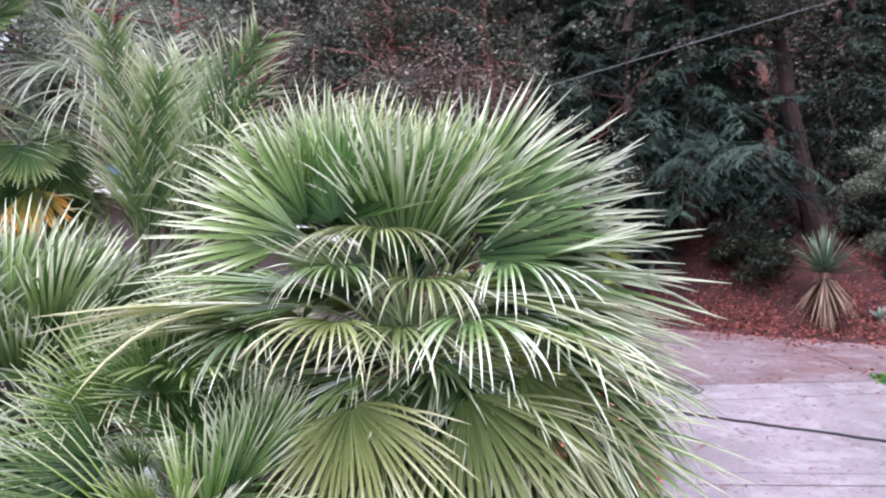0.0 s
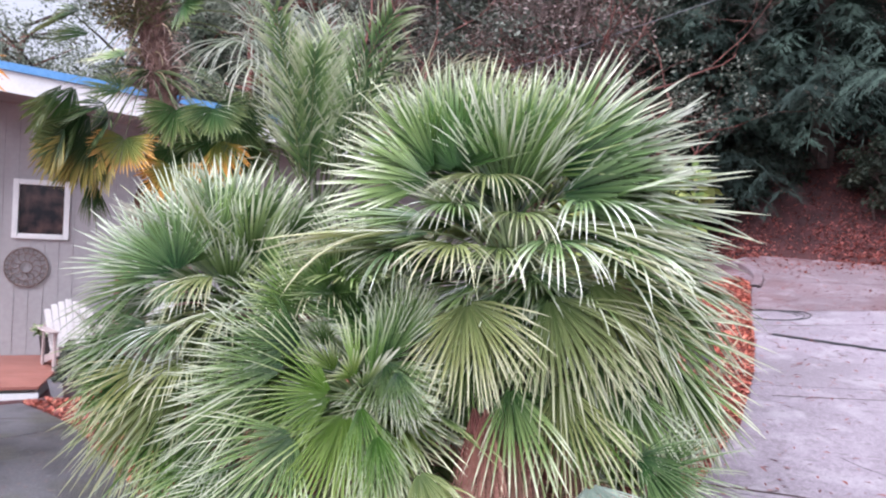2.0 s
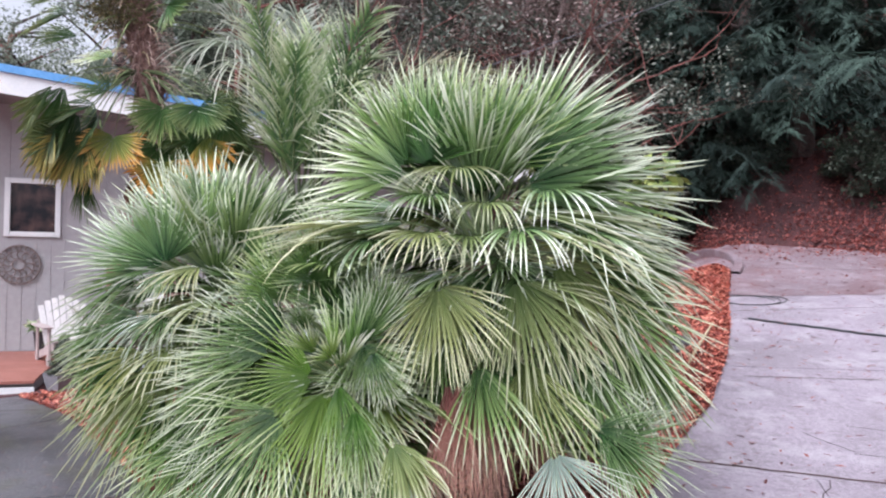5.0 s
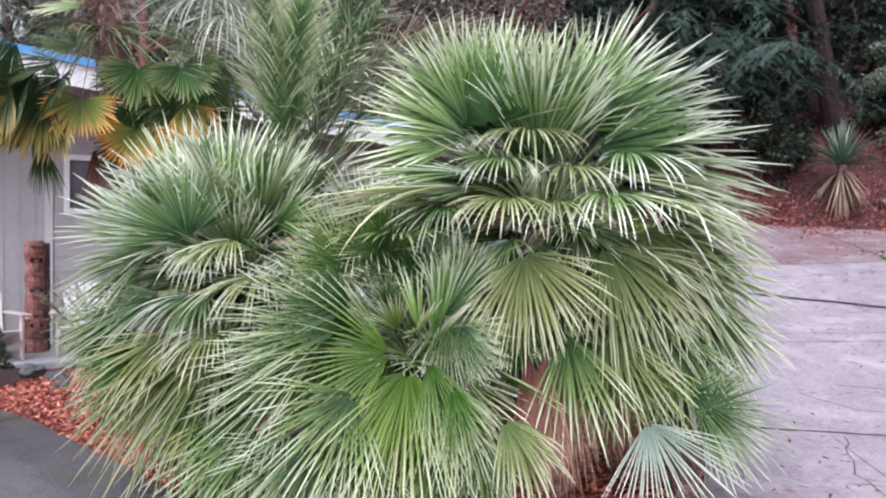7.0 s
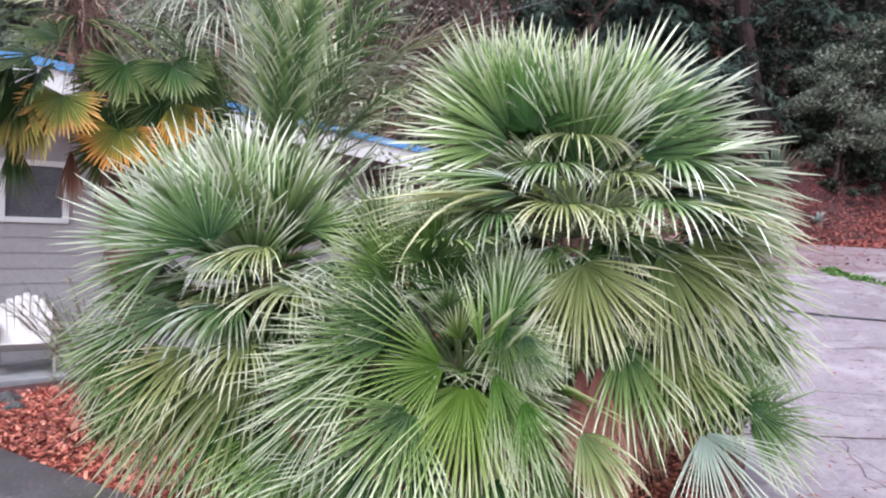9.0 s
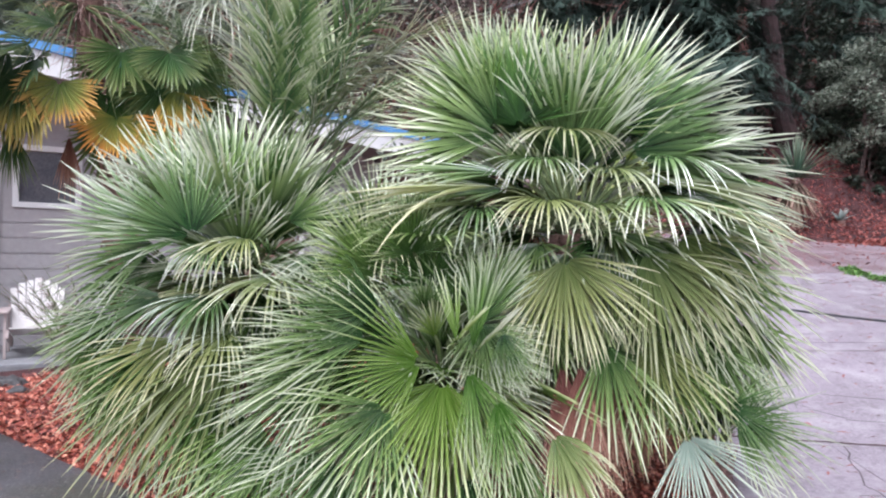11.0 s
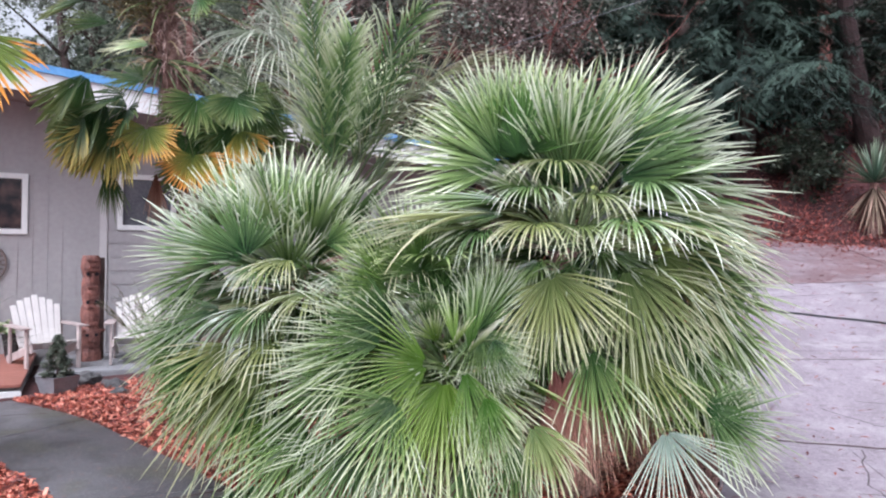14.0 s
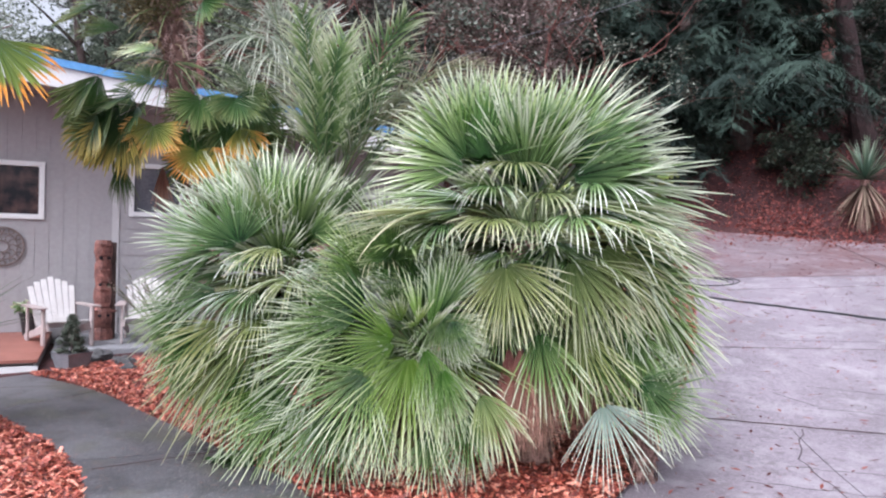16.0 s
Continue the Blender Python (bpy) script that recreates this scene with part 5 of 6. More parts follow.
M_EDGED = leaf_material("orange_edged_leaf", (0.07, 0.15, 0.03), (0.16, 0.24, 0.045), (0.66, 0.36, 0.05), 0.45, 0.12, through=0.15, turn=0.86)
M_GILT = leaf_material("yellow_edged_leaf", (0.03, 0.08, 0.02), (0.07, 0.125, 0.035), (0.46, 0.36, 0.09), 0.4, 0.15)
M_STRAW = leaf_material("straw", (0.30, 0.20, 0.12), (0.45, 0.33, 0.2), (0.55, 0.43, 0.28), 0.7, 0.2)
M_SKIRT = leaf_material("dead_skirt", (0.10, 0.065, 0.045), (0.18, 0.12, 0.085), (0.27, 0.19, 0.135), 0.8, 0.3)
M_FRAY = material("pale_fibre", (0.22, 0.13, 0.11), (0.62, 0.46, 0.40), 9, 0.8, 0.1, islands=0.8)
M_STRAWY = leaf_material("dry_bloom", (0.09, 0.085, 0.035), (0.16, 0.145, 0.065), (0.26, 0.235, 0.12), 0.8, 0.1)
rw = random.Random(8)
leaves1 = [(3.95 + rw.uniform(-0.1, 0.2), i * 33 + rw.uniform(-10, 10), rw.uniform(15, 75), rw.uniform(0.5, 0.8), rw.uniform(0.40, 0.48), M_WINDMILL, 0) for i in range(11)]
palm_w = windmill("tall windmill palm with a shaggy trunk and yellowing lower fans", (-3.25, 5.1, -0.4), (-3.84, 4.70, 4.0), leaves1, 55)
HANG = (36, 3.7, 0.72, 0.1, 0.15, 0.8)
FURL = (26, 1.9, 0.72, 0.2, 0.5, 0.9)
FACE = (0.35, -0.9, 0.3)
LEFT = (-0.6, -0.75, 0.2)
for spec in [
    ((-3.63, 4.29, 2.23), (-0.02, -0.2, -1.0), FACE, 0.35, M_ORANGE, 1, HANG),
    ((-3.34, 4.55, 2.03), (0.0, -0.2, -1.0), FACE, 0.36, M_YELLOW, 2, HANG),
    ((-3.10, 4.64, 2.02), (0.3, -0.15, -0.95), FACE, 0.32, M_ORANGE, 3, FURL),
    ((-3.25, 4.42, 2.50), (0.02, -0.25, -1.0), FACE, 0.36, M_WINDMILL, 4, HANG),
    ((-2.93, 4.48, 2.52), (0.5, -0.2, -0.75), FACE, 0.36, M_WINDMILL, 5, HANG),
    ((-2.96, 4.62, 2.26), (0.45, -0.05, -0.9), FACE, 0.38, M_YELLOW, 6, FURL),
    ((-3.06, 4.70, 2.30), (0.2, -0.1, -1.0), FACE, 0.38, M_WINDMILL, 7, HANG),
    ((-3.42, 4.66, 2.20), (0.1, -0.1, -1.0), FACE, 0.34, M_WINDMILL, 25, HANG),
    ((-2.85, 4.75, 2.45), (0.6, -0.1, -0.7), FACE, 0.36, M_WINDMILL, 26, HANG),
    ((-3.72, 4.16, 2.48), (-0.75, -0.2, -0.25), (0.0, -0.6, 0.8), 0.42, M_WINDMILL, 27, FURL),
    ((-3.60, 4.18, 2.60), (-0.7, -0.3, 0.15), (0.1, -0.7, 0.7), 0.34, M_WINDMILL, 28, (26, 2.4, 0.6, 0.25, 0.3, 0.8)),
    ((-3.92, 4.14, 2.42), (-0.35, -0.1, -0.95), LEFT, 0.52, M_WINDMILL, 8, FURL),
    ((-4.08, 4.12, 2.30), (-0.30, -0.1, -0.95), (-0.3, -0.9, 0.2), 0.52, M_GILT, 9, FURL),
    ((-3.88, 4.22, 2.26), (-0.4, -0.2, -0.9), FACE, 0.54, M_GILT, 10, FURL),
    ((-4.02, 4.02, 2.62), (-0.5, -0.1, -0.85), LEFT, 0.50, M_WINDMILL, 29, FURL),
    ((-3.82, 4.32, 2.18), (-0.2, -0.1, -1.0), (-0.2, -0.9, 0.2), 0.48, M_GILT, 30, FURL),
    ((-3.80, 4.30, 2.40), (-0.5, -0.2, -0.8), LEFT, 0.46, M_WINDMILL, 41, HANG),
    ((-4.00, 4.22, 2.20), (-0.25, -0.1, -0.95), FACE, 0.44, M_WINDMILL, 42, HANG),
    ((-3.20, 4.80, 2.42), (0.3, -0.1, -0.9), FACE, 0.42, M_WINDMILL, 43, HANG),
    ((-2.90, 4.85, 2.25), (0.3, -0.1, -0.9), FACE, 0.42, M_WINDMILL, 44, HANG),
    ((-3.05, 4.90, 2.60), (0.5, -0.1, -0.8), FACE, 0.44, M_WINDMILL, 45, HANG),
    ((-3.45, 4.80, 2.45), (0.05, -0.1, -1.0), FACE, 0.44, M_WINDMILL, 46, HANG),
    ((-3.50, 4.85, 2.00), (0.05, -0.1, -1.0), FACE, 0.42, M_WINDMILL, 47, HANG),
    ((-4.03, 4.40, 1.92), (0.12, 0, -1.0), FACE, 0.50, M_WINDMILL, 11, (16, 0.8, 0.6, 0.1, 0.5, 0.9)),
    ((-3.74, 4.66, 1.90), (0.02, 0, -1.0), FACE, 0.52, M_DRY, 73, (14, 0.6, 0.6, 0.1, 0.5, 0.9)),
    ((-4.22, 4.38, 2.70), (-0.42, -0.1, -0.9), FACE, 0.64, M_WINDMILL, 71, (22, 1.5, 0.85, 0.1, 0.3, 0.9)),
    ((-3.98, 4.28, 2.44), (-0.55, -0.1, -0.82), FACE, 0.62, M_WINDMILL, 72, (22, 1.6, 0.85, 0.1, 0.3, 0.9)),
    ((-4.10, 4.34, 2.28), (-0.45, -0.1, -0.9), FACE, 0.50, M_GILT, 74, (22, 1.5, 0.8, 0.1, 0.3, 0.9)),
    ((-3.85, 4.10, 3.05), (-0.95, -0.1, 0.05), (0.2, -0.8, 0.5), 0.46, M_WINDMILL, 15, (18, 1.0, 0.6, 0.2, 0.5, 0.9)),
    ((-3.55, 4.16, 2.88), (-0.95, -0.2, 0.0), (0.1, -0.5, 0.85), 0.38, M_FEATHER, 14, (26, 2.0, 0.55, 0.25, 0.2, 0.8)),
    ((-4.15, 4.5, 3.62), (-0.75, -0.3, -0.25), (0.1, -0.6, 0.8), 0.52, M_WINDMILL, 61, FURL),
    ((-4.05, 4.5, 3.85), (-0.7, -0.3, -0.05), (0.1, -0.7, 0.7), 0.55, M_WINDMILL, 62, HANG),
    ((-4.35, 4.55, 3.42), (-0.9, -0.1, -0.3), (0.1, -0.6, 0.8), 0.5, M_WINDMILL, 63, FURL),
    ((-3.25, 4.6, 3.55), (0.3, -0.2, 0.95), (0.1, -0.9, 0.2), 0.5, M_WINDMILL, 64, FURL),
    ((-2.95, 4.65, 3.45), (0.6, -0.2, 0.75), (-0.1, -0.9, 0.2), 0.5, M_WINDMILL, 65, FURL),
    ((-3.55, 4.45, 3.7), (-0.2, -0.4, 0.8), (0.1, -0.9, 0.3), 0.5, M_WINDMILL, 66, HANG),
    ((-3.35, 4.6, 3.45), (0.8, -0.2, 0.4), (0.2, -0.8, 0.5), 0.45, M_WINDMILL, 16, HANG),
]:
    placed_leaf(palm_w, (-3.73, 4.72, 2.9 if spec[0][2] < 2.7 else 3.4), *spec)
frays = Build()
for k in range(420):
    a, z = rw.uniform(0, 6.28), rw.uniform(2.2, 3.7)
    c = Vector((-3.25, 5.1, 0)).lerp(Vector((-3.84, 4.70, 0)), (z + 0.4) / 4.4) + UP * z
    out = direction(a, 0)
    pts = arc(c + out * 0.11, (out + UP * rw.uniform(0, 1.2)).normalized(), (out * 0.3 - UP).normalized(), rw.uniform(0.12, 0.38), 4)
    frays.tube(pts, [0.004, 0.0035, 0.003, 0.002, 0.001], 3, False)
part("fibre_fringe", frays, M_FRAY, palm_w, "pale stringy trunk fibres")
for k in range(16):
    a = rw.uniform(3.4, 6.2)
    d0 = direction(a, radians(rw.uniform(20, 60)))
    b = Build()
    b.tube(arc(Vector((-3.77, 4.73, rw.uniform(2.7, 3.5))), d0, direction(a, radians(-70)), rw.uniform(0.3, 0.65)), [0.009, 0.008, 0.007, 0.006, 0.005, 0.004, 0.003], 5)
    part("old_stalk", b, M_STRAW, palm_w, "bleached bare leaf stalk")
bloom = Build()
for k in range(7):
    leaf_scatter(bloom, (-3.78 + rw.uniform(-0.3, 0.2), 4.62 + rw.uniform(-0.25, 0.1), 3.42 + rw.uniform(-0.12, 0.15)), 0.2, 260, 0.035, rw)
part("flower_stalk", bloom, M_STRAWY, palm_w, "olive-brown dry flower heads")
leaves2 = [(3.7, i * 40 + rw.uniform(-10, 10), rw.uniform(0, 60), rw.uniform(0.5, 0.7), 0.48, M_WINDMILL, 0) for i in range(10)]
palm_v = windmill("windmill palm with yellow-edged fans beside the walkway", (-4.75, 2.95, -0.45), (-4.72, 2.95, 3.7), leaves2, 66)
for spec in [
    ((-4.24, 3.06, 2.68), (0.42, -0.12, -0.9), (0.45, -0.85, 0.25), 0.62, M_EDGED, 21, (28, 2.3, 0.66, 0.12, 0.15, 0.7)),
    ((-4.45, 3.0, 2.1), (0.15, -0.1, -1.0), FACE, 0.42, M_WINDMILL, 22, FURL),
    ((-4.3, 3.3, 3.75), (0.75, 0.2, -0.25), (0.2, -0.6, 0.8), 0.46, M_EDGED, 23, HANG),
    ((-4.35, 2.9, 1.95), (0.2, -0.1, -1.0), FACE, 0.4, M_DRY, 24, FURL),
]:
    placed_leaf(palm_v, (-4.72, 2.95, 2.9), *spec)


def feather_frond(palm, origin, az, el, length, sag, rng, mat, leaflet=0.42, per_side=34):
    limp = rng.uniform(0.05, 0.28)
    d, p = direction(az, el), Vector(origin)
    pts, dirs = [p.copy()], [d.copy()]
    n = 14
    for i in range(n):
        d = (d - UP * sag * (0.3 + i / n) / n).normalized()
        p = p + d * length / n
        pts.append(p.copy())
        dirs.append(d.copy())
    b = Build()
    for k in range(per_side):
        t = 0.34 + 0.66 * (k + 0.5) / per_side
        i = min(int(t * n), n - 1)
        q, dd = pts[i].lerp(pts[i + 1], t * n - i), dirs[i]
        side = dd.cross(UP).normalized()
        nn = side.cross(dd).normalized()
        l = leaflet * (0.55 + 0.6 * math.sin(math.pi * min(1, t * 0.9 + 0.08))) * rng.uniform(0.85, 1.1)
        for sgn in (-1, 1):
            e = (dd * rng.uniform(0.9, 1.9) + side * sgn * rng.uniform(0.5, 1.0) + nn * rng.uniform(-0.2, 0.7)).normalized()
            rows, uvs, x = [], [], q.copy()
            for f, w in ((0, 0.005), (0.35, 0.009), (0.7, 0.0065), (1, 0.001)):
                x = q if f == 0 else x + e * l * 0.33
                e = (e - UP * limp * rng.uniform(0.1, 1.8)).normalized()
                wd = e.cross(nn).normalized() * w
                rows.append([x - wd, x + wd])
                uvs.append([(0, f), (1, f)])
            b.strip(rows, uvs)
    leaf = part("frond", b, mat, palm)
    b = Build()
    b.tube(pts, [0.014 - 0.011 * i / n for i in range(n + 1)], 5)
    st = new("rachis", b.mesh("rachis", M_STALK))
    st.parent = leaf


rf = random.Random(9)
M_STRAWPALE = leaf_material("bleached_leaf", (0.30, 0.31, 0.17), (0.46, 0.45, 0.30), (0.64, 0.60, 0.46), 0.5, 0.15, through=0.2)
M_SILVER = leaf_material("silver_leaf", (0.24, 0.30, 0.20), (0.42, 0.47, 0.36), (0.68, 0.70, 0.60), 0.3, 0.15, through=0.2, gloss=0.8)
feather = thing("feather_palm", (-2.2, 4.95, -0.35), "feathery palm with upright arching fronds behind the fan palms", "palm")
trunk(feather, (-2.2, 4.95, -0.38), (-2.18, 4.93, 1.45), 0.15, 0.12, M_FIBRE, 260, rf)
for i in range(20):
    lift = radians(rf.uniform(58, 88) if i % 4 or math.cos(i * 2.4) < 0 else rf.uniform(40, 58))
    crown = (-2.18 + rf.uniform(-0.07, 0.07), 4.93 + rf.uniform(-0.07, 0.07), 1.45 + rf.uniform(-0.05, 0.1))
    feather_frond(feather, crown, i * 2.4, lift, rf.uniform(1.35, 2.05), rf.uniform(0.5, 1.9), rf, M_SILVER if i % 6 == 1 else M_FEATHER, rf.uniform(0.36, 0.52), 40)
feather_frond(feather, (-2.14, 4.9, 1.5), radians(-8), radians(66), 2.1, 1.9, rf, M_STRAWPALE, 0.5, 40)
feather_frond(feather, (-2.08, 4.9, 1.55), radians(4), radians(58), 2.25, 1.5, rf, M_STRAWPALE, 0.5, 40)
feather_frond(feather, (-2.1, 4.9, 1.5), radians(-40), radians(72), 2.0, 1.6, rf, M_FEATHER, 0.5, 44)
# long silvery fans that hang beside the shaggy trunk
for k, (hub, u, length) in enumerate([((-2.76, 4.75, 3.12), (-0.1, -0.7, 0.1), 0.8), ((-2.70, 4.85, 3.35), (0.7, -0.3, 0.3), 0.7), ((-2.66, 4.8, 2.98), (0.25, -0.7, 0.0), 0.7)]):
    placed_leaf(palm_w, (-3.75, 4.72, 3.3), hub, u, (0.0, -0.2, 1.0), length, M_SILVER, 300 + k, (24, 2.8, 0.22, 1.25, 0.2, 1.2))


# ---- trees and the bank ----
def broad_tree(base, height, spread, seed, mat, label, bole=0.18, lean=(0, 0), clumps=26, leaves=230, size=0.11, low=0.35, bark=None):
    rng = random.Random(seed)
    x, y = base
    z = land(x, y) - 0.15
    t = thing("tree", (x, y, z), label, "tree", "trees on the bank")
    top = Vector((x + lean[0], y + lean[1], z + height))
    b = Build()
    n = 10
    pts = [Vector((x, y, z)).lerp(top, i / n) + Vector((rng.uniform(-0.12, 0.12), rng.uniform(-0.12, 0.12), 0)) * (i > 0) for i in range(n + 1)]
    b.tube(pts, [bole * (1.25 if i == 0 else 1 - 0.75 * i / n) for i in range(n + 1)], 10)
    tips = []
    for _ in range(clumps):
        k = rng.uniform(low, 1.0)
        i = min(int(k * n), n - 1)
        p = pts[i].lerp(pts[i + 1], k * n - i)
        a = rng.uniform(0, 6.28)
        e = p + Vector((math.cos(a), math.sin(a), rng.uniform(-0.2, 0.5))) * spread * rng.uniform(0.35, 1.0) * (1.15 - 0.6 * k)
        mid = p.lerp(e, 0.5) + Vector((rng.uniform(-0.3, 0.3), rng.uniform(-0.3, 0.3), rng.uniform(-0.1, 0.4)))
        b.tube([p, mid, e], [bole * 0.28, bole * 0.16, bole * 0.05], 5)
        tips.append((mid.lerp(e, 0.75), spread * rng.uniform(0.16, 0.32)))
    part("trunk", b, bark or M_BARK, t)
    b = Build()
    for p, rad in tips:
        leaf_scatter(b, p, rad, leaves, size, rng)
    part("crown", b, mat, t)
    return t


def conifer(base, height, spread, seed, label, start=0.08, boughs=60, mat=M_NEEDLE):
    rng = random.Random(seed)
    x, y = base
    z = land(x, y) - 0.15
    t = thing("conifer", (x, y, z), label, "tree", "conifers on the bank")
    b = Build()
    b.tube([(x, y, z), (x, y, z + height * 0.5), (x, y, z + height)], [0.3, 0.2, 0.03], 9)
    part("trunk", b, M_BARK, t)
    for i in range(boughs):
        b = Build()
        k = start + (1 - start) * (i + rng.random()) / boughs
        p = Vector((x, y, z + height * k))
        a = i * 2.4 + rng.uniform(-0.3, 0.3)
        out = Vector((math.cos(a), math.sin(a), 0))
        l = spread * (1.05 - k) * rng.uniform(0.35, 1.15)
        side = Vector((-out.y, out.x, 0))
        twigs = int(6 + l * 9)
        hang, lift = rng.uniform(0.25, 0.75), rng.uniform(0.05, 0.4)
        for j in range(twigs):
            f = rng.uniform(0.12, 1.0)
            q = p + out * l * f + UP * (lift * f - hang * f * f) * l
            sgn = rng.choice((-1, 1))
            w = (1.1 - f) * l * 0.42 * rng.uniform(0.3, 1.2) + 0.2
            d = (side * sgn * rng.uniform(0.2, 1.0) + out * rng.uniform(0.2, 1.0) + UP * rng.uniform(-0.3, 0.25)).normalized()
            wide = d.cross(UP).normalized()
            for m in range(20):
                g = (m + rng.random()) / 20
                c = q + d * w * g - UP * 0.55 * w * g * g
                e = c + (d * rng.uniform(0.5, 1.1) + wide * rng.uniform(-0.6, 0.6) - UP * rng.uniform(0.1, 0.8)).normalized() * rng.uniform(0.14, 0.34)
                s = (e - c).cross(UP + out * 0.3).normalized() * rng.uniform(0.007, 0.015)
                v = rng.uniform(0.1, 1.0)
                b.face([c, c.lerp(e, 0.5) + s, e, c.lerp(e, 0.5) - s], [(0, v)] * 4)
        b.tube([p + out * l * f + UP * (lift * f - hang * f * f) * l for f in (0, 0.25, 0.5, 0.75, 1.0)], [0.035, 0.028, 0.02, 0.012, 0.004], 4)
        part("bough", b, mat, t)
    return t


for k, (bx, by, h, sp, lo) in enumerate([(5.2, 18.2, 9, 4.4, 0.1), (2.6, 18.8, 10, 4.2, 0.06), (10.8, 21.0, 8, 3.6, 0.08), (-0.5, 21.5, 10, 3.4, 0.1), (14.5, 19.0, 10, 3.6, 0.06), (-9.0, 20.0, 11, 3.6, 0.15), (-13.5, 19.0, 10, 3.4, 0.15), (-11.0, 17.0, 9, 3.2, 0.2), (-17.0, 21.0, 9, 3.6, 0.15)]):
    conifer((bx, by), h, sp, 1 + k, "dark green conifer with wide drooping boughs" if bx > -6 else "grey-green pine behind the house, paled for haze", lo, 190 if k < 2 else 90, M_NEEDLE if bx > -6 else M_PINE)
SPOTS = [(-1.2, 15.6, 8, 2.6), (0.6, 17.8, 10, 3.0), (-2.4, 16.4, 8, 2.6), (-2.2, 18.6, 11, 3.2), (-5.4, 17.6, 9, 2.8), (-0.4, 24.0, 13, 3.8), (4.2, 22.0, 13, 3.8), (9.2, 23.5, 14, 4.0), (-6.5, 21.5, 10, 3.4), (12.6, 17.6, 9, 3.0), (16.5, 22.0, 12, 4.0), (-3.8, 25.0, 14, 4.0), (6.5, 26.0, 15, 4.2), (13.0, 26.0, 15, 4.4), (-9.5, 25.5, 9, 4.0), (-7.5, 16.8, 8, 2.8), (-12.5, 22.0, 11, 3.8), (-15.5, 17.0, 7, 3.0), (-12.0, 16.0, 10, 3.2), (-9.6, 16.6, 10, 3.2), (-13.8, 18.5, 11, 3.4), (-7.6, 17.6, 11, 3.2), (-10.8, 19.5, 12, 3.6), (8.6, 25.5, 14, 4.2), (10.8, 27.0, 15, 4.4), (-16.0, 16.0, 8, 3.2), (-18.5, 18.0, 9, 3.4), (-20.5, 19.5, 9, 3.6), (-14.5, 15.5, 7, 3.0)]
for k, (bx, by, h, sp) in enumerate(SPOTS):
    broad_tree((bx, by), h, sp, 100 + k, M_HAZE if bx < -7 else M_MIST if by > 21.9 else M_BROAD if k % 2 else M_BRUSH, "broadleaf tree behind the house, paled for haze" if bx < -7 else "dusky broadleaf tree on the wooded bank", 0.2, (random.Random(k).uniform(-1, 1), 0), 44, 320 if by < 20 else 240, 0.095 if by < 20 else 0.12, 0.12, M_REDBARK if k % 2 else M_BARK)
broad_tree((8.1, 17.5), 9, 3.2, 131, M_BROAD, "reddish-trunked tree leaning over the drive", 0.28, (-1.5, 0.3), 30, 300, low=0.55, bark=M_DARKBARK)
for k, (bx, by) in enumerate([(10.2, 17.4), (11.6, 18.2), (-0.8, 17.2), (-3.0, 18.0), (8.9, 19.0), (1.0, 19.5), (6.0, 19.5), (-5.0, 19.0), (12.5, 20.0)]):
    broad_tree((bx, by), (3.6, 3.0)[k % 2], 1.9, 150 + k, (M_SHADED_BROAD, M_BRUSH)[k % 2], "scrubby undergrowth shrub on the bank", 0.05, (0.2, 0), 30, 260, 0.09, 0.05)
ru = random.Random(64)
for k in range(26):
    bx = ru.uniform(1.5, 6.8) if k < 19 else ru.uniform(9.2, 13)
    by = toe(bx) + ru.uniform(0.9, 3.2)
    broad_tree((bx, by), ru.uniform(0.9, 1.7), ru.uniform(0.7, 1.1), 300 + k, M_SHADED_BROAD, "low undergrowth bush at the foot of the wood, darkened for shade", 0.03, (0.1, 0), 16, 150, 0.10, 0.05)
def madrone(base, height, seed):
    """A many-stemmed tree with winding red-brown limbs and loose leaf tufts at their ends."""
    rng = random.Random(seed)
    x, y = base
    z = land(x, y) - 0.15
    t = thing("madrone", (x, y, z), "winding red-barked tree with sparse grey-green leaf tufts", "tree", "red-barked trees on the bank")
    wood, tufts = Build(), Build()

    def limb(p, d, length, radius, depth):
        pts, radii, n = [p.copy()], [radius], 8
        for i in range(n):
            d = (d + Vector((rng.uniform(-0.34, 0.34), rng.uniform(-0.3, 0.3), rng.uniform(-0.2, 0.26)))).normalized()
            p = p + d * length / n
            pts.append(p.copy())
            radii.append(radius * (1 - 0.62 * (i + 1) / n))
        wood.tube(pts, radii, 7 if depth < 2 else 5)
        if depth == 3:
            leaf_scatter(tufts, p, 0.42, 64, 0.10, rng)
            return
        for _ in range(3 if depth else 5):
            k = rng.randrange(3, n + 1)
            a = rng.uniform(0, 6.28)
            limb(pts[k], (d * 0.6 + Vector((math.cos(a), math.sin(a), rng.uniform(-0.35, 0.6)))).normalized(), length * rng.uniform(0.45, 0.68), radii[k] * 0.72, depth + 1)

    for _ in range(2):
        limb(Vector((x, y, z)), Vector((rng.uniform(-0.4, 0.3), rng.uniform(-0.1, 0.2), 1)).normalized(), height * rng.uniform(0.8, 1.0), 0.11, 0)
    part("trunk", wood, M_REDBARK, t, "winding smooth red-brown limbs")
    part("crown", tufts, M_MADRONE, t)


M_MADRONE = leaf_material("madrone_leaf", (0.05, 0.068, 0.05), (0.11, 0.132, 0.10), (0.22, 0.235, 0.19), 0.55, 0.4, through=0.14, gloss=0.35)
for k, (bx, by, h) in enumerate([(-3.0, 15.4, 6.5), (-2.2, 15.9, 6.8), (-4.8, 15.8, 6.0), (-3.0, 17.2, 7.5)]):
    madrone((bx, by), h, 400 + k)
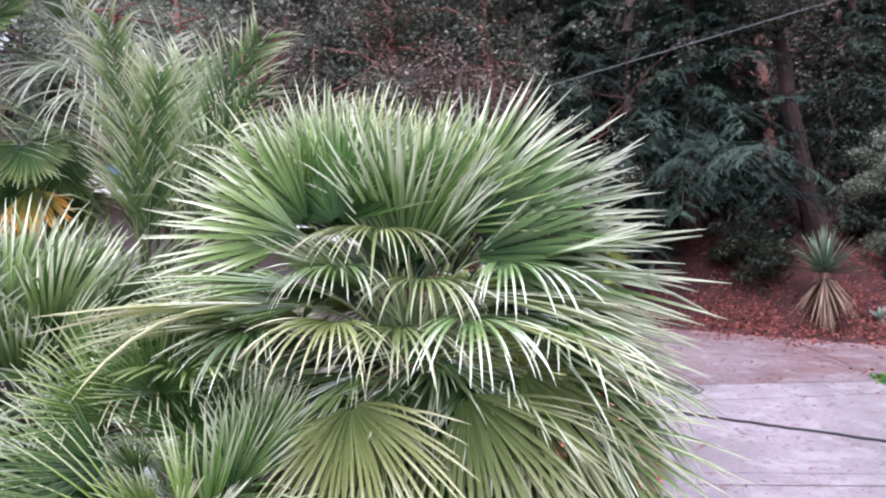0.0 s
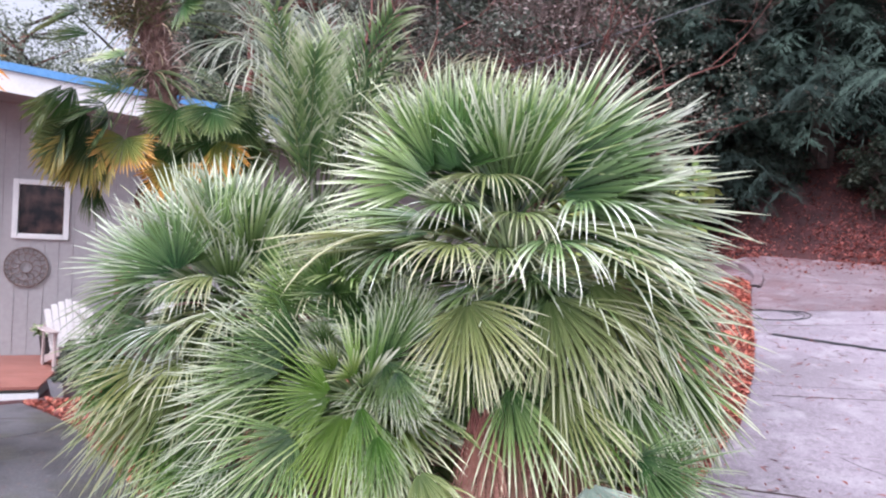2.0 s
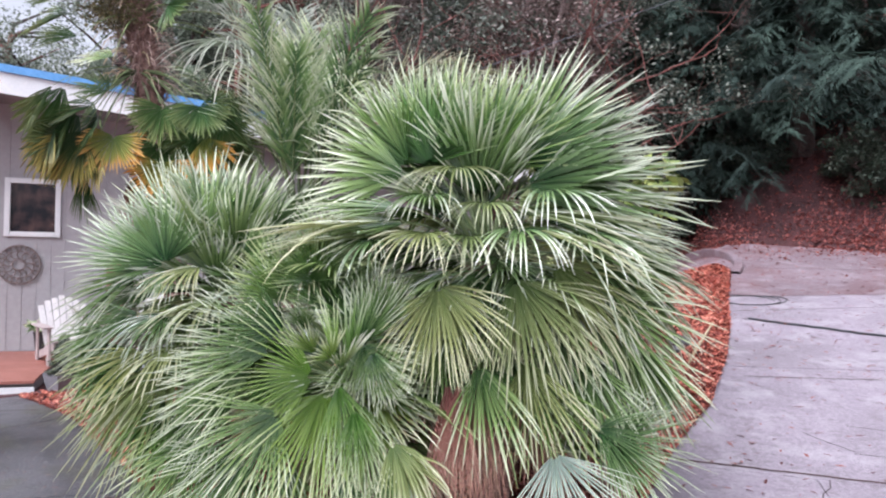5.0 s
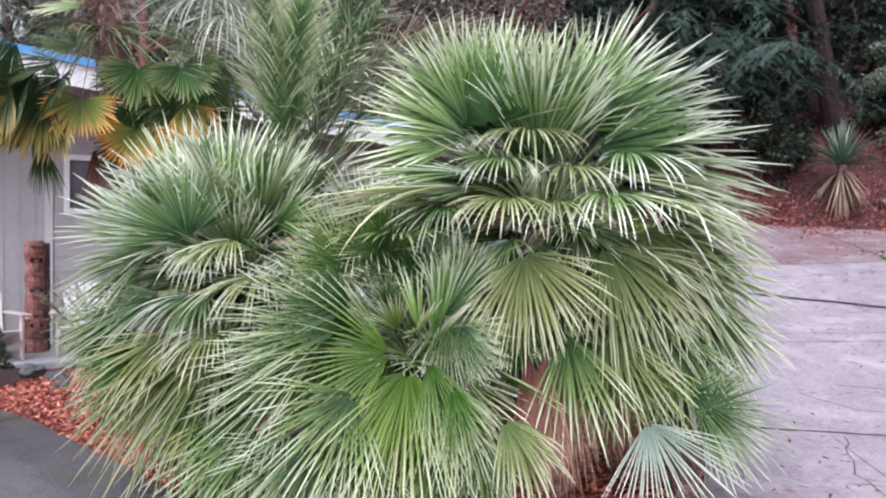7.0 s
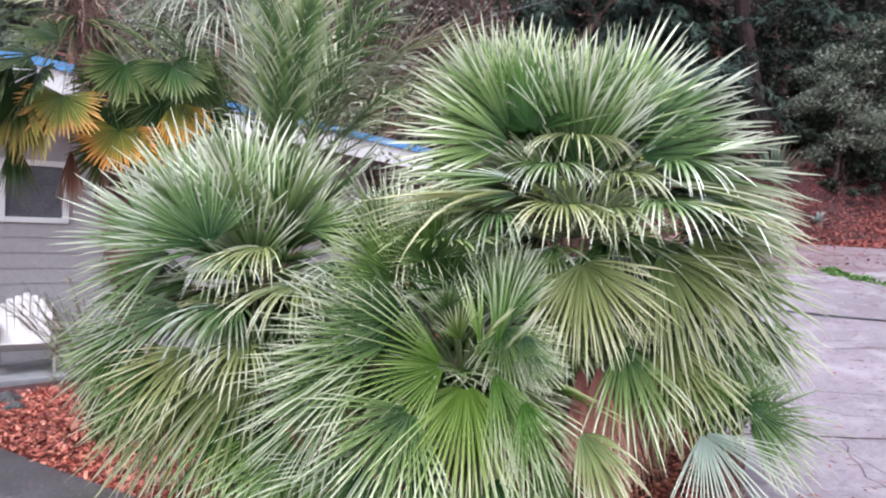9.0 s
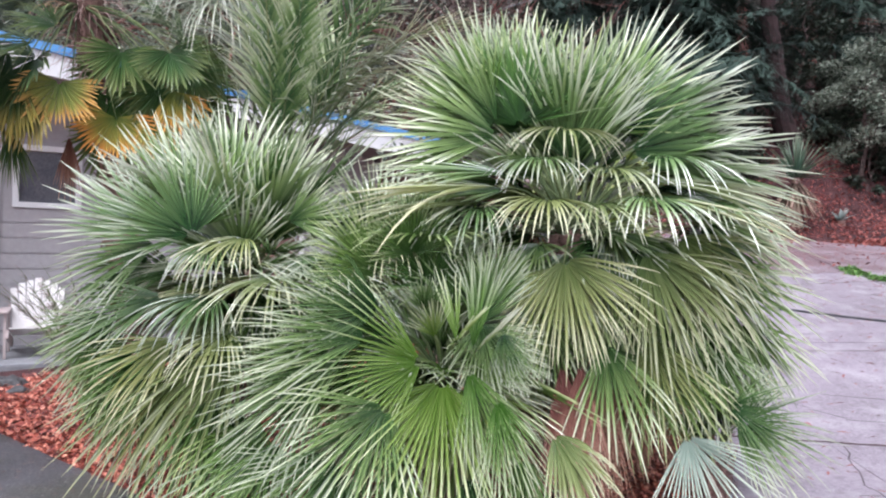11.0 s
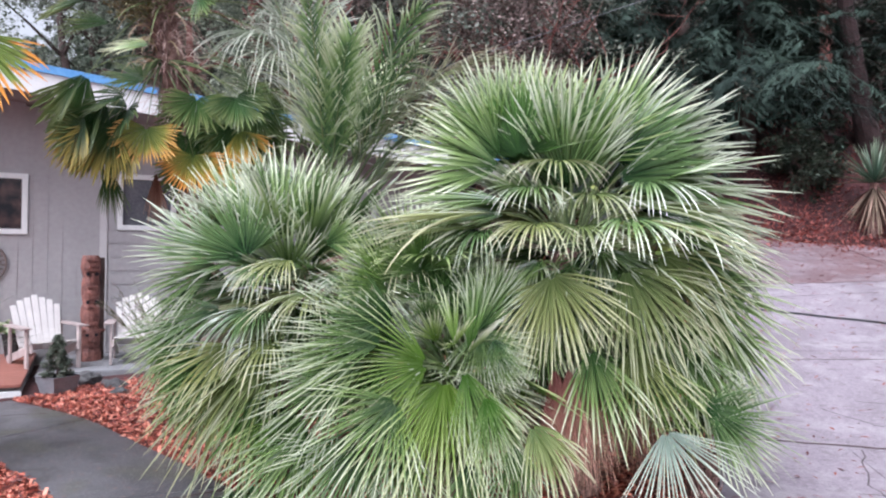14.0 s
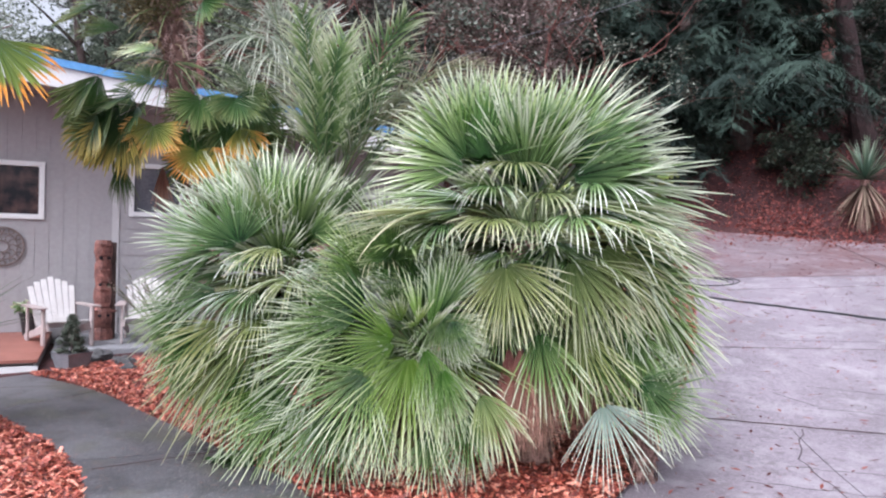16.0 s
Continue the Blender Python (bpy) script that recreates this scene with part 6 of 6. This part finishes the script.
for bx, by, h in ((9.6, 17.0, 3.4), (11.0, 17.8, 4.2)):
    broad_tree((bx, by), h, 1.7, int(bx * 10), M_HAZE, "pale grey-green leafy bush beside the dark trunk", 0.06, (0.2, 0), 34, 260, 0.09, 0.1)
M_PLUME = leaf_material("pink_plume", (0.16, 0.17, 0.09), (0.42, 0.32, 0.28), (0.62, 0.49, 0.45), 0.7, 0.2, through=0.2)
plumes = thing("ornamental_grass", (-3.45, 4.75, land(-3.45, 4.75)), "wispy pinkish ornamental grass beside the fan palm", "grass")
rg = random.Random(27)
blades, heads = Build(), Build()
foot = Vector((-3.45, 4.75, land(-3.45, 4.75) - 0.02))
for k in range(90):
    a = rg.uniform(2.2, 4.4)
    tall = rg.uniform(0.7, 1.5)
    pts = arc(foot + Vector((rg.uniform(-0.1, 0.1), rg.uniform(-0.1, 0.1), 0)), direction(a, radians(rg.uniform(72, 86))), direction(a, radians(rg.uniform(35, 70))), tall, 7)
    blades.tube(pts, [0.004, 0.0038, 0.0035, 0.003, 0.0028, 0.0024, 0.002, 0.001], 3, False)
    if k % 3 == 0:
        for _ in range(26):
            q = pts[-1].lerp(pts[-3], rg.random())
            tip = q + (direction(a + rg.uniform(-0.7, 0.7), radians(rg.uniform(10, 70)))) * rg.uniform(0.04, 0.10)
            heads.tube([q, q.lerp(tip, 0.5) + UP * 0.006, tip], [0.0022, 0.0018, 0.0008], 3, False)
part("blades", blades, M_STALK, plumes)
part("plume", heads, M_PLUME, plumes, "feathery pinkish seed plumes")
far_wood = Build()
rr = random.Random(77)
for n in range(1200):
    x = rr.uniform(-23, 24) if n < 260 else rr.uniform(-20, 27)
    y = rr.uniform(27, 35)
    leaf_scatter(far_wood, (x, y, land(x, y) + rr.uniform(0, 9 if x < -20 else 11 if 4 < x < 15 else 17)), 2.3, 200, 0.48, rr)
# far leaves are paled, with haze put into their colour
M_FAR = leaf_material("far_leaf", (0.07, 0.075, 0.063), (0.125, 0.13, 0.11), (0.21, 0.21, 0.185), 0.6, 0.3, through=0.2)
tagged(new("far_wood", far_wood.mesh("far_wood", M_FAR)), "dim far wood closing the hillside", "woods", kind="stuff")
bank_litter = Build()
M_REDLEAF = leaf_material("red_fallen_leaf", (0.12, 0.026, 0.025), (0.25, 0.056, 0.046), (0.38, 0.12, 0.095), 0.7, 0.25)
for n in range(240):
    x, y = rr.uniform(0.8, 12), 0
    y = toe(x) + (rr.uniform(-0.9, 1.2) if n < 90 else rr.uniform(0, 4.5) if n < 180 else rr.uniform(-3.5, 0))
    for _ in range(1):
        leaf_scatter(bank_litter, (x, y, land(x, y) + 0.02), 0.7, 150 if n < 90 else 90 if n < 180 else 26, 0.07, rr, 0.05)
k = 0
for i in range(0, len(bank_litter.v), 4):
    x, y, z = bank_litter.v[i]
    dz = land(x, y) + 0.02 + rr.random() * 0.04 - z
    for j in range(4):
        q = bank_litter.v[i + j]
        bank_litter.v[i + j] = (q[0], q[1], q[2] + dz)
tagged(new("fallen_leaves", bank_litter.mesh("fallen_leaves", M_REDLEAF)), "fallen red-brown leaves on the bank", "leaf litter", kind="stuff")


# ---- yucca ----
def sword_plant(name, label, centre, stem, count, length, seed, mat, skirt=0, width=0.028):
    rng = random.Random(seed)
    x, y, z = centre
    t = thing(name, centre, label, "yucca")
    b = Build()
    b.tube([(x, y, z - 0.05), (x, y, z + stem)], [0.1, 0.09], 9)
    part("stem", b, M_FIBRE, t)
    for i in range(count + skirt):
        dead = i >= count
        a = i * 2.4
        e = radians(rng.uniform(-84, -30)) if dead else radians(rng.uniform(5, 88))
        d, p = direction(a, e), Vector((x, y, z + stem - (rng.uniform(0, 0.15) if dead else 0)))
        s = Vector((-math.sin(a), math.cos(a), 0))
        l = length * rng.uniform(0.8, 1.1)
        rows, uvs = [], []
        for f, w in ((0, 0.6), (0.25, 1.0), (0.55, 0.85), (0.8, 0.5), (1.0, 0.03)):
            q = p + d * l * f - UP * 0.12 * l * f * f
            rows.append([q - s * width * w, q - d.cross(s) * width * 0.35 * w, q + s * width * w])
            uvs.append([(0, f), (0.5, f), (1, f)])
        b = Build()
        b.strip(rows, uvs)
        part("blade", b, M_SKIRT if dead else mat, t)
    return t


sword_plant("yucca", "spiky green yucca with a straw-coloured dead skirt on the bank", (6.88, toe(6.88) + 0.5, land(6.88, toe(6.88) + 0.5) - 0.02), 1.1, 110, 1.05, 5, M_SWORD, 80, 0.022)
sword_plant("yucca", "low yucca with long narrow blades beside the walkway", (-4.88, 3.2, paved(-4.88, 3.2)), 0.75, 56, 0.95, 6, M_SWORD, 0, 0.016)
M_BLUEGREY = leaf_material("blue_grey_leaf", (0.16, 0.22, 0.21), (0.24, 0.31, 0.29), (0.36, 0.42, 0.38), 0.5, 0.15)
sword_plant("agave", "small blue-grey spiky plant at the foot of the bank", (8.15, 15.2, land(8.15, 15.2)), 0.08, 26, 0.36, 7, M_BLUEGREY, 0, 0.03)

cable = thing("power_cable", (3, 14, 6), "thin overhead cable across the wood", "cable")
b = Build()
b.tube([Vector((-5.8, 14.6, 4.25)).lerp(Vector((14.6, 11.6, 9.85)), i / 20) for i in range(21)], [0.008] * 21, 5)
part("wire", b, M_POT, cable)

# ---- small things ----
M_YELLOWGREEN = leaf_material("yellow_green_leaf", (0.10, 0.15, 0.03), (0.20, 0.25, 0.05), (0.36, 0.38, 0.11), 0.45, 0.15)
shrub = thing("shrub", (0.45, 5.3, paved(0.45, 5.3)), "yellow-green leafy shrub behind the fan palms", "shrub")
rs = random.Random(31)
b, lf = Build(), Build()
for i in range(16):
    a = rs.uniform(0, 6.28)
    p0 = Vector((0.45, 5.3, paved(0.45, 5.3)))
    e = p0 + Vector((math.cos(a) * rs.uniform(0.2, 0.7), math.sin(a) * rs.uniform(0.2, 0.7), rs.uniform(1.1, 2.2)))
    mid = p0.lerp(e, 0.55) + Vector((0, 0, 0.15))
    b.tube([p0, mid, e], [0.016, 0.011, 0.005], 5)
    for f in (0.55, 0.7, 0.85, 1.0):
        leaf_scatter(lf, mid.lerp(e, f), 0.17, 26, 0.13, rs)
part("stems", b, M_BARK, shrub)
part("foliage", lf, M_YELLOWGREEN, shrub)

sapling = new("dwarf_conifer")
sapling.matrix_world = on_house(0.55, -3.32, -0.29)
tagged(sapling, "small bushy dwarf conifer in the grey planter", "shrub")
b = Build()
for i in range(60):
    h = rs.random()
    a = rs.uniform(0, 6.28)
    q = 0.17 * (1 - h) * rs.uniform(0.5, 1)
    leaf_scatter(b, (q * math.cos(a), q * math.sin(a), 0.04 + 0.46 * h), 0.045, 70, 0.03, rs)
hpart("foliage", b, M_BROAD, sapling)
b = Build()
b.tube([(0, 0, -0.02), (0, 0, 0.4)], [0.02, 0.008], 6)
hpart("stem", b, M_BARK, sapling)
potted = new("pot_plant")
potted.matrix_world = on_house(-0.1, -0.42, -0.125)
tagged(potted, "leafy green plant in the black pot", "plant")
b = Build()
for i in range(12):
    leaf_scatter(b, (rs.uniform(-0.18, 0.18), rs.uniform(-0.15, 0.15), rs.uniform(0.02, 0.2)), 0.09, 26, 0.11, rs)
hpart("foliage", b, M_FEATHER, potted)

weed = thing("weed", (-2.05, 2.72, paved(-2.05, 2.72)), "low green weed at the edge of the walkway", "weed")
b = Build()
for i in range(9):
    leaf_scatter(b, (-2.05 + rs.uniform(-0.14, 0.14), 2.72 + rs.uniform(-0.1, 0.1), paved(-2.05, 2.72) + 0.05), 0.06, 22, 0.09, rs, 0.5)
part("foliage", b, M_WINDMILL, weed)

M_ROCK = material("dark_rock", (0.03, 0.03, 0.032), (0.12, 0.115, 0.115), 9, 0.6, 0.6, fine=5)


def rock(x, y, size, seed):
    rng = random.Random(seed)
    bm = bmesh.new()
    bmesh.ops.create_icosphere(bm, subdivisions=3, radius=size)
    for v in bm.verts:
        v.co *= 1 + 0.35 * noise.noise(v.co * (1.6 / size) + Vector((seed, 0, 0)))
        v.co.z *= 0.62
    me = bpy.data.meshes.new("rock")
    bm.to_mesh(me)
    bm.free()
    me.materials.append(M_ROCK)
    ob = new("rock", me)
    ob.matrix_world = pose(x, y, paved(x, y) + size * 0.4, 0, 0, rng.uniform(0, 360))
    tagged(ob, "dark rounded stone lying on the mulch", "stone", "stones by the patio")


for k, (x, y, sz) in enumerate([(-5.9, 7.05, 0.14), (-5.2, 6.5, 0.13), (-5.45, 6.75, 0.09), (-4.9, 6.1, 0.1), (1.35, 7.4, 0.14), (1.25, 7.1, 0.1)]):
    rock(x, y, sz, k)

M_HOSE = material("black_hose", (0.015, 0.015, 0.016), (0.03, 0.03, 0.03), 20, 0.45, 0.1)
hose = thing("hose", (2.6, 9.9, paved(2.6, 9.9)), "thin black hose lying in loops on the drive", "hose")
b = Build()
pts = []
for i in range(70):
    a = i * 0.2
    x, y = 2.45 + 0.42 * math.cos(a) + i * 0.003, 9.85 + 0.3 * math.sin(a * 1.03)
    pts.append((x, y, paved(x, y) + 0.012 + 0.004 * (i % 3 == 0)))
b.tube(pts, [0.006] * 70, 6)
part("tube", b, M_HOSE, hose)

kerb = thing("kerb", (2.7, 13.0, paved(2.7, 13.0)), "low curved concrete edging at the end of the bed", "kerb", kind="structure")
line = smooth_line([(2.66, 11.8), (2.84, 12.6), (2.8, 13.4), (2.5, 14.4), (1.9, 15.6), (1.0, 16.6)], 6)
b = Build()
rows = []
for i, p in enumerate(line):
    d = (line[min(i + 1, len(line) - 1)] - line[max(i - 1, 0)]).normalized()
    n = Vector((-d.y, d.x, 0)) * 0.09
    g = paved(p.x, p.y)
    h = 0.05 + 0.18 * i / len(line)
    rows.append([(*(p - n).xy, g - 0.1), (*(p - n * 0.9).xy, g + h - 0.02), (*(p - n * 0.7).xy, g + h), (*(p + n * 0.7).xy, g + h), (*(p + n * 0.9).xy, g + h - 0.02), (*(p + n).xy, g - 0.1)])
b.strip(rows, [[(0.5, 0.5)] * 6] * len(rows))
part("edging", b, M_DUSTY_SHADED, kerb)

stick = thing("fallen_stalk", (1.5, 6.4, paved(1.5, 6.4)), "bleached dry frond stalk lying over the mulch", "dead frond", "fallen stalks")
b = Build()
b.tube([(1.35, 6.5, paved(1.35, 6.5) + 0.06), (1.5, 6.9, paved(1.5, 6.9) + 0.16), (1.72, 7.4, paved(1.72, 7.4) + 0.3)], [0.012, 0.018, 0.008], 6)
part("stalk", b, M_STRAW, stick)

M_GRASS = leaf_material("grass", (0.05, 0.12, 0.02), (0.10, 0.22, 0.04), (0.2, 0.3, 0.08), 0.5, 0.2)
b = Build()
for i in range(60):
    t = rs.random()
    x, y = 5.96 + rs.gauss(0, 0.06) + 1.2 * t * t, 11.2 - 2.2 * t
    leaf_scatter(b, (x, y, paved(x, y) + 0.02), 0.14 + 0.1 * t, 60, 0.06, rs, 0.15)
tagged(new("grass_patch", b.mesh("grass_patch", M_GRASS)), "green moss and grass along the drive joint", "grass", kind="stuff")

debris = Build()
for i in range(3200):
    x, y = rs.uniform(0.4, 8), 15 * rs.random() ** 0.75
    if inside(BED, x, y):
        continue
    m = pose(x, y, paved(x, y) + 0.008, rs.uniform(-15, 15), rs.uniform(-15, 15), rs.uniform(0, 360))
    l, w = rs.uniform(0.01, 0.045) * (1 + 0.05 * y), rs.uniform(0.004, 0.013)
    v = rs.random()
    debris.face([m @ Vector(q) for q in ((-l, 0, 0), (0, -w, 0.003), (l, 0, 0), (0, w, 0.003))], [(0, v)] * 4)
tagged(new("drive_litter", debris.mesh("drive_litter", M_REDLEAF)), "scattered twigs and dead leaves on the drive", "leaf litter", kind="stuff")
